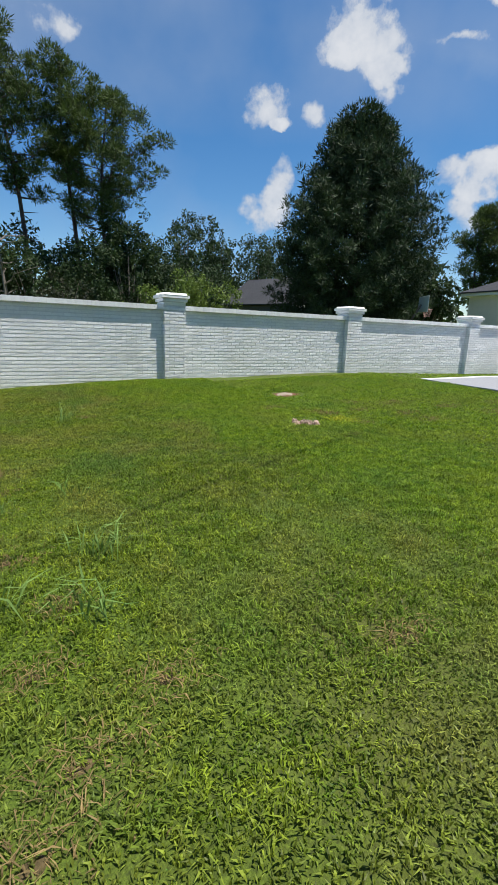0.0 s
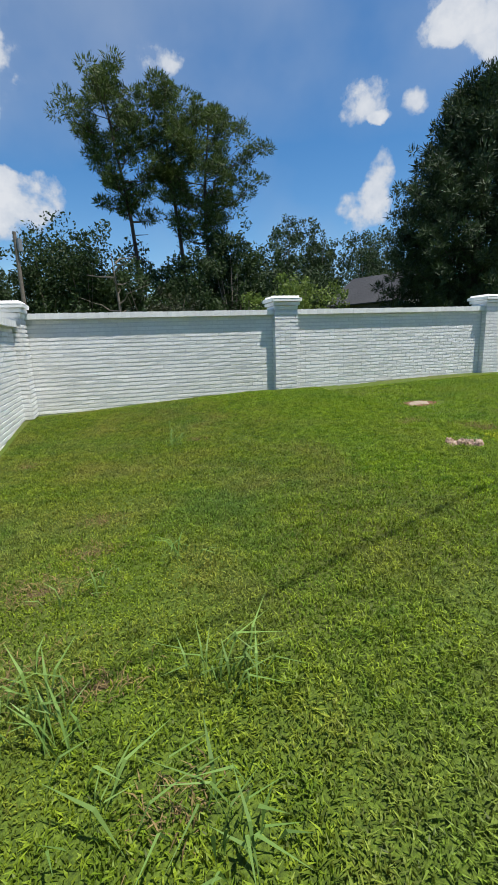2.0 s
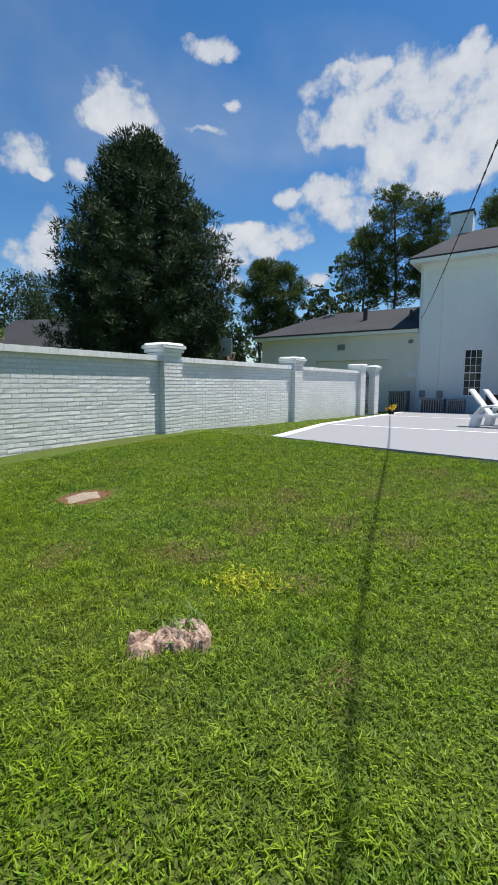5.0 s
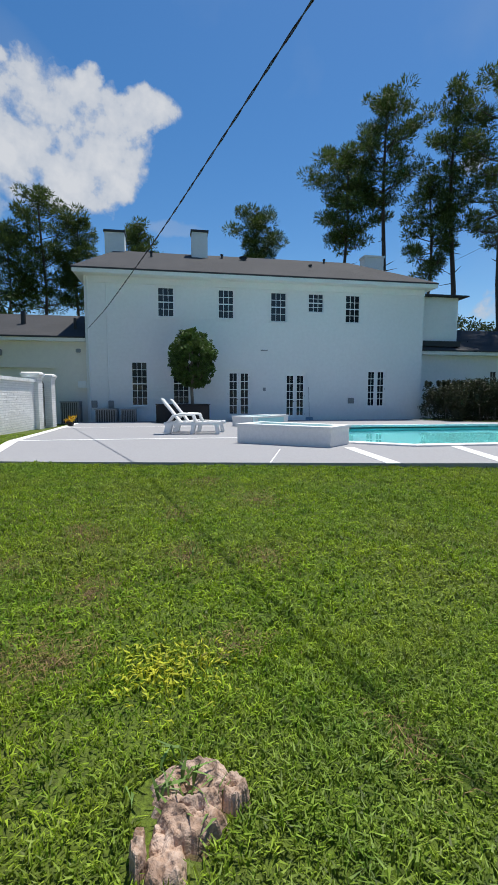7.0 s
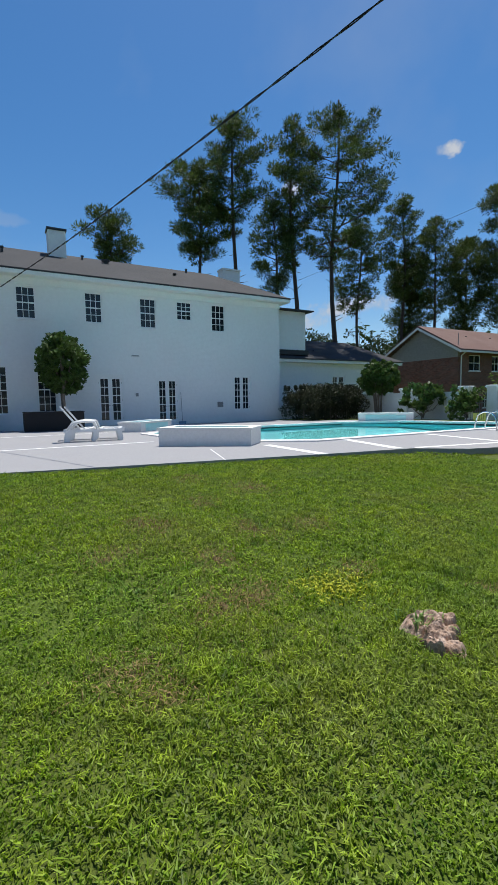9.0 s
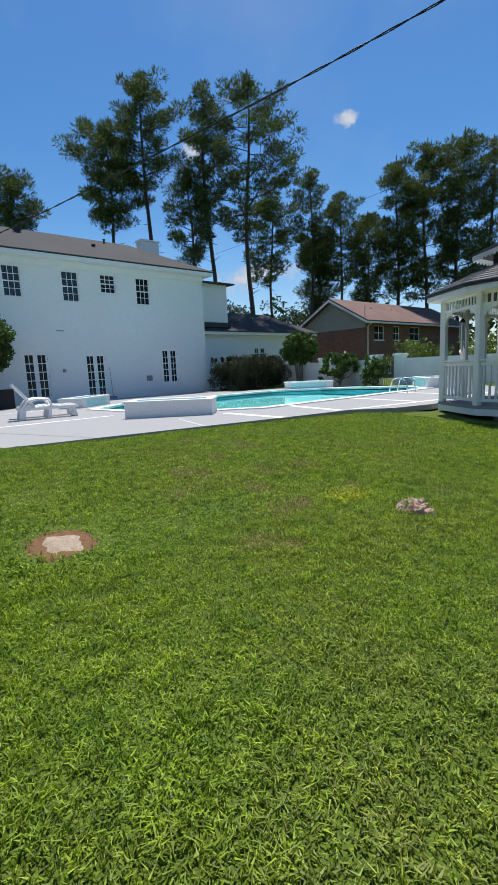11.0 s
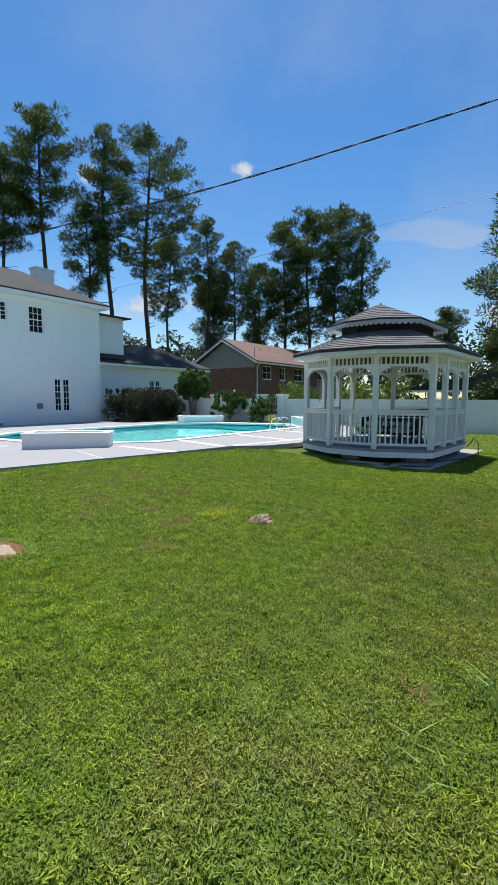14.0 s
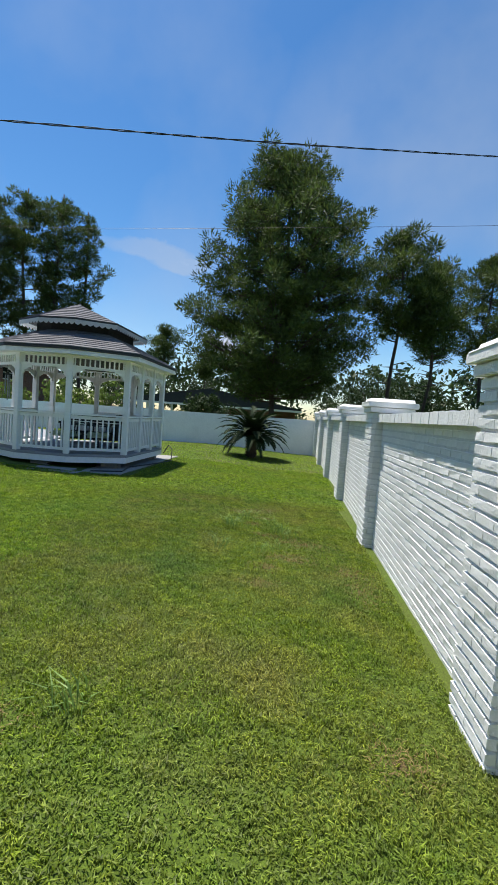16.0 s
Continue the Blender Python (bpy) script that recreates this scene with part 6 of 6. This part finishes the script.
bm = bmesh.new()
box(bm, -3, 3, -3, 3, 0, 4.2)
part("wall", bm, SLATE_HOUSE, far)
bm = bmesh.new()
hip_roof(bm, -3.5, 3.5, -3.5, 3.5, 4.2, 2.3, 0.0, 0.0)
part("roof", bm, SHINGLE, far)
bm = bmesh.new()
box(bm, -0.9, 0.1, -3.06, -3.003, 2.4, 4.0)
part("window", bm, TRIM, far)
bm = bmesh.new()
box(bm, -3.6, 3.6, -3.62, -3.52, 4.05, 4.25)
part("fascia", bm, TRIM, far)

# ---- stump, bare patches, weeds, grass ----
stump = thing("tree_stump", "rotten pale tree stump with split crumbling wood", "stump", pose(3.05, 5.31, ground_z(3.05, 5.31) - 0.005))
def wood_lump(name, cx, cy, rx, ry, h, pit, seed):
    """A broken wood surface as a heightfield with deep grain cracks and steep ragged sides."""
    bm = bmesh.new()
    R, A = 22, 72
    grid = []
    for i in range(R + 1):
        f = i / R
        row = []
        for a in range(A):
            t = 2 * math.pi * a / A
            edge = 1 + 0.22 * noise.noise((math.cos(t) * 1.6, math.sin(t) * 1.6, seed)) + 0.10 * noise.noise((math.cos(t) * 6, math.sin(t) * 6, seed + 3))
            x, y = math.cos(t) * rx * f * edge, math.sin(t) * ry * f * edge
            crack = abs(noise.noise((x * 15, y * 9, seed * 2))) ** 0.6
            n = 0.66 + 0.42 * noise.noise((x * 9, y * 9, seed)) + 0.30 * crack - 0.2 + 0.14 * noise.noise((x * 34, y * 34, seed))
            side = 1 - smooth_step(0.55, 1.0, f)
            dip = 1 - pit * math.exp(-((x / (rx * 0.45)) ** 2 + (y / (ry * 0.45)) ** 2))
            row.append(bm.verts.new((cx + x, cy + y, -0.03 + (h * n * dip + 0.03) * side + 0.012 * noise.noise((x * 60, y * 60, seed)) * side)))
        grid.append(row)
    for i in range(R):
        for a in range(A):
            bm.faces.new((grid[i][a], grid[i][(a + 1) % A], grid[i + 1][(a + 1) % A], grid[i + 1][a]))
    bmesh.ops.remove_doubles(bm, verts=bm.verts[:], dist=0.00005)
    return part(name, bm, STUMP, stump)


wood_lump("wood_crown", 0.06, -0.01, 0.12, 0.145, 0.12, 1.0, 1.3)
wood_lump("wood_chunk", -0.05, -0.01, 0.085, 0.125, 0.085, 0.0, 4.1)
wood_lump("wood_chunk", 0.03, -0.13, 0.075, 0.05, 0.09, 0.0, 5.6)
wood_lump("root", -0.12, 0.06, 0.13, 0.068, 0.075, 0.0, 7.7)
wood_lump("splinter", -0.09, 0.125, 0.10, 0.026, 0.08, 0.0, 9.2)
DIRT = mat("bare_dirt", (0.15, 0.105, 0.05), (0.05, 0.042, 0.018), 34, 0.95, 0.8, 90)
PALE = mat("pale_stump_top", (0.40, 0.33, 0.26), (0.24, 0.18, 0.13), 30, 0.95, 0.8, 90)


def mound(name, label, cat, x, y, rx, ry, h, material, seed):
    bm = bmesh.new()
    bmesh.ops.create_circle(bm, cap_ends=False, segments=40, radius=1.0)
    rim = [v.co.copy() for v in bm.verts]
    bm.clear()
    rings = []
    for j in range(7):
        f = j / 6
        ring = []
        for c in rim:
            w = 1 + 0.25 * noise.noise(Vector((c.x * 1.5 + seed, c.y * 1.5, 0)))
            px, py = x + c.x * rx * f * w, y + c.y * ry * f * w
            z = ground_z(px, py) + h * (1 - f ** 2) * (1 + 0.5 * noise.noise(Vector((px * 14, py * 14, seed)))) - 0.012 * f
            ring.append(bm.verts.new((px, py, z)))
        rings.append(ring)
    for a, b in zip(rings, rings[1:]):
        for i in range(40):
            bm.faces.new((a[i], a[(i + 1) % 40], b[(i + 1) % 40], b[i]))
    bmesh.ops.remove_doubles(bm, verts=bm.verts[:], dist=0.0005)
    ob = part(name, bm, material, smooth=True)
    return tagged(ob, label, cat)


mound("bare_patch", "reddish bare earth round the cut stump", "earth", 4.42, 7.76, 0.50, 0.38, 0.014, mat("red_earth", (0.20, 0.095, 0.045), (0.10, 0.06, 0.03), 25, 0.95, 0.8, 90), 3.0)
mound("cut_stump", "flat pale cut tree stump level with the lawn", "stump", 4.41, 7.76, 0.24, 0.19, 0.035, PALE, 5.0)
mound("bare_patch", "brown bare earth by the rotten stump", "earth", 3.03, 5.30, 0.23, 0.21, 0.006, DIRT, 9.0)
BARE = [(4.46, 5.8, 0.20, 0.13), (3.86, 5.84, 0.14, 0.14), (3.83, 6.07, 0.16, 0.15), (3.85, 5.06, 0.10, 0.12), (4.85, 6.46, 0.16, 0.14), (5.5, 6.05, 0.2, 0.14), (4.8, 4.74, 0.18, 0.14), (3.21, 4.58, 0.13, 0.06), (5.35, 5.95, 0.15, 0.12),
        (3.49, 6.66, 0.10, 0.14), (3.28, 6.6, 0.09, 0.1), (4.95, 5.25, 0.22, 0.12), (6.25, 4.52, 0.28, 0.2), (7.1, 4.98, 0.22, 0.18), (5.9, 5.3, 0.2, 0.14)]
BARE += [(-1.56, 4.49, 0.13, 0.16), (-1.14, 3.52, 0.24, 0.16), (-0.62, 3.33, 0.12, 0.08), (-0.44, 2.74, 0.09, 0.07), (-0.67, 4.58, 0.14, 0.1), (-0.6, 2.33, 0.12, 0.07), (-0.5, 1.86, 0.14, 0.09), (-0.66, 1.65, 0.14, 0.08), (-0.15, 2.05, 0.12, 0.08),
         (0.81, 1.75, 0.10, 0.06), (-0.95, 4.2, 0.24, 0.14), (-1.6, 5.0, 0.12, 0.24), (-0.59, 5.08, 0.14, 0.08), (-1.36, 7.18, 0.12, 0.1), (0.62, 7.29, 0.1, 0.08)]
for k, (x, y, rx, ry) in enumerate(BARE):
    mound("bare_patch", "small bare brown patch in the lawn", "earth", x, y, rx, ry, 0.004, DIRT, 20.0 + k)


def blades_at(points, heights, widths, seed, lean=0.6):
    """Bent grass blades: one bent lance-shaped leaf each, standing on the ground."""
    rg = np.random.default_rng(seed)
    p = np.asarray(points, float)
    n = len(p)
    az = rg.uniform(0, 2 * np.pi, n)
    d = np.stack([np.cos(az), np.sin(az), np.zeros(n)], 1)
    face = az + rg.uniform(0.6, 2.5, n)
    w = np.stack([np.cos(face), np.sin(face), np.zeros(n)], 1) * (np.asarray(widths) / 2)[:, None]
    h = np.asarray(heights)[:, None]
    k = rg.uniform(0.15, 1.0, n)[:, None] * lean
    up = np.array([[0, 0, 1.0]])
    mid = p + up * h * 0.55 + d * h * k * 0.35
    tip = p + up * h * (1.0 - 0.35 * k) + d * h * k * 1.1
    v = np.stack([p, mid + w, tip, mid - w], 1).reshape(-1, 3)
    return v, np.arange(n * 4).reshape(-1, 4).tolist()


LUSH = mat("lush_grass_blades", (0.075, 0.165, 0.007), (0.305, 0.42, 0.022), 9, 0.5, island=0.6, translucent=0.46, stain=(0.36, 0.30, 0.08), stain_scale=1.3, stain_amount=0.26, tint=(0.11, 0.22, 0.04), tint_scale=0.8, tint_amount=0.5)
GRASS = mat("grass_blades", (0.070, 0.135, 0.008), (0.26, 0.33, 0.024), 9, 0.5, island=0.6, translucent=0.40, stain=(0.36, 0.27, 0.09), stain_scale=1.5, stain_amount=0.45, tint=(0.10, 0.19, 0.04), tint_scale=0.9, tint_amount=0.7)
WEED = mat("weed_blades", (0.13, 0.23, 0.05), (0.20, 0.31, 0.08), 2.0, 0.5, island=0.25, translucent=0.3)
rgg = np.random.default_rng(77)


def scatter(n, x0, x1, y0, y1):
    xs, ys = rgg.uniform(x0, x1, n), rgg.uniform(y0, y1, n)
    out = []
    for x, y in zip(xs, ys):
        if x < side_x(y) - 0.05 or y > wall_y(x) - 0.02 or (x > 6.2 and inside(x - 0.05, y, DECK_LINE)):
            continue
        if 2.3 < x < 6.4 and -4.9 < y < 0.05:
            continue
        if ((x - 4.41) / 0.24) ** 2 + ((y - 7.76) / 0.2) ** 2 < 1 or (((x - 4.42) / 0.42) ** 2 + ((y - 7.76) / 0.33) ** 2 < 1 and rgg.random() < 0.6) or (((x - 3.09) / 0.125) ** 2 + ((y - 5.31) / 0.15) ** 2 < 1) or (((x - 2.96) / 0.11) ** 2 + ((y - 5.36) / 0.1) ** 2 < 1):
            continue
        if any(((x - a) / c) ** 2 + ((y - b) / d) ** 2 < 1 for a, b, c, d in BARE) and rgg.random() < 0.55:
            continue
        if noise.noise((x * 15, y * 15, 8.0)) > 0.34 and rgg.random() < 0.6:
            continue
        bare = noise.noise((x * 1.3 + 9, y * 1.3, 1.0)) + 0.6 * noise.noise((x * 4, y * 4, 4.0))
        if bare > 0.55 and rgg.random() < 0.45:
            continue
        out.append((x, y, ground_z(x, y) - 0.004))
    return out


def grass_patch(n, x0, x1, y0, y1, h, w, seed, label, material=None, lean=1.2, beyond=False, weedy=None):
    pts = scatter(n, x0, x1, y0, y1)
    if weedy is not None:
        # the weedy strip by the walls runs out unevenly into the greener lawn
        pts = [p for p in pts if (p[0] + 0.9 * noise.noise((p[0] * 1.1, p[1] * 1.1, 5.0)) + rgg.normal(0, 0.3) < 1.6) == weedy]
    if beyond:
        pts = [p for p in pts if p[1] < -4.4 or p[0] > 7.1 and (p[1] < 1.0 or p[0] > 8.9)]
    m = len(pts)
    tall = np.array([0.78 + 0.4 * noise.noise((x * 0.9, y * 0.9, 12.0)) + 0.5 * noise.noise((x * 6.5, y * 6.5, 2.0)) for x, y, _ in pts])
    v, f = blades_at(pts, rgg.uniform(0.55, 1.2, m) * h * np.maximum(0.5, tall), rgg.uniform(0.7, 1.45, m) * w, seed, lean)
    tagged(raw("grass", v, f, material or GRASS), label, "grass", kind="stuff")


grass_patch(440000, -1.95, 2.65, 0.7, 10.5, 0.046, 0.0064, 1, "short coarse weedy lawn grass by the brick walls", weedy=True)
grass_patch(380000, 0.65, 3.9, 1.0, 10.5, 0.050, 0.0058, 5, "short coarse green lawn grass round the stump", LUSH, weedy=False)
grass_patch(190000, 3.9, 9.0, 1.0, 9.8, 0.055, 0.009, 2, "short lawn grass by the pool deck", LUSH, 1.5)
grass_patch(110000, -2.3, 7.2, -4.5, 1.0, 0.055, 0.015, 3, "short lawn grass towards the gazebo", LUSH, 1.8)
grass_patch(100000, -2.6, 16.0, -11.7, 10.6, 0.06, 0.024, 4, "short lawn grass at the garden's edges", LUSH, 1.8, True)


def weed(x, y, h, n, seed, label="tall coarse weed tuft in the lawn"):
    rg2 = np.random.default_rng(seed)
    h, n = h * 1.25, int(n * 1.2)
    pts = [(x + rg2.normal(0, 0.06), y + rg2.normal(0, 0.06), ground_z(x, y) - 0.005) for _ in range(n)]
    v, f = blades_at(pts, rg2.uniform(0.4, 1.0, n) * h, rg2.uniform(0.007, 0.014, n), seed, 1.1)
    tagged(raw("weed_tuft", v, f, WEED), label, "weed", "weeds in the lawn")


for k, (x, y, h, n) in enumerate(((0.3, 7.15, 0.22, 22), (-0.31, 2.56, 0.2, 14), (-0.12, 3.1, 0.24, 16), (-0.86, 3.2, 0.26, 20), (-0.75, 3.05, 0.22, 14), (-0.95, 3.35, 0.22, 14), (-0.33, 2.65, 0.24, 12), (-0.22, 3.15, 0.24, 14),
                                  (0.5, 7.9, 0.22, 9), (0.42, 7.8, 0.2, 7), (-0.12, 4.2, 0.2, 10), (-0.77, 4.0, 0.2, 12), (-0.6, 4.1, 0.16, 8), (-0.65, 2.75, 0.2, 10), (4.9, 5.2, 0.14, 10), (3.11, 5.31, 0.095, 40))):
    weed(x, y, h, n, 400 + k)
rq = np.random.default_rng(6)
yp = [(3.7 + rq.normal(0, 0.12), 5.36 + rq.normal(0, 0.13), 0.0) for _ in range(420)]
yp = [(x, y, ground_z(x, y)) for x, y, _ in yp]
v, f = blades_at(yp, rq.uniform(0.03, 0.05, 420), rq.uniform(0.008, 0.015, 420), 9, 1.2)
tagged(raw("yellow_weed_patch", v, f, mat("yellow_green_leaves", (0.48, 0.47, 0.03), (0.36, 0.42, 0.03), 9, 0.6, island=0.3, translucent=0.3)), "patch of low yellow-green weeds in the lawn", "weed", kind="stuff")

# dead straw lying over the bare patches
rs = np.random.default_rng(15)
straw = []
for a, b, c, d in BARE:
    for u, v in rs.normal(0, 0.62, (int(5200 * c * d / 0.5) + 60, 2)):
        px, py = a + u * c * 1.3, b + v * d * 1.3
        if px > side_x(py) + 0.02:
            straw.append((px, py, ground_z(px, py) - 0.002))
v, f = blades_at(straw, rs.uniform(0.025, 0.055, len(straw)), rs.uniform(0.003, 0.0065, len(straw)), 16, 1.9)
tagged(raw("dead_grass", v, f, mat("straw", (0.30, 0.215, 0.09), (0.14, 0.10, 0.04), 9, 0.8, island=0.4, translucent=0.2)), "dead straw-coloured grass on the bare patches", "grass", kind="stuff")

# bricks of the near stretch of the side wall, as pieces
shared = {}
for br in s_loose:
    x0, x1, z0 = br[0][0], br[1][0], br[0][2]
    key = (round(x1 - x0, 3), random.Random(int(x0 * 1000) + int(z0 * 7000)).randrange(3))
    if key not in shared:
        me = bpy.data.meshes.new("brick")
        me.from_pydata([(a - x0, b, c - z0) for a, b, c in br], [], BOX_FACES)
        me.materials.append(WHITE_PIECE)
        shared[key] = me
    ob = new("brick", shared[key])
    ob.parent = s_wall
    ob.location = (x0, 0, z0)
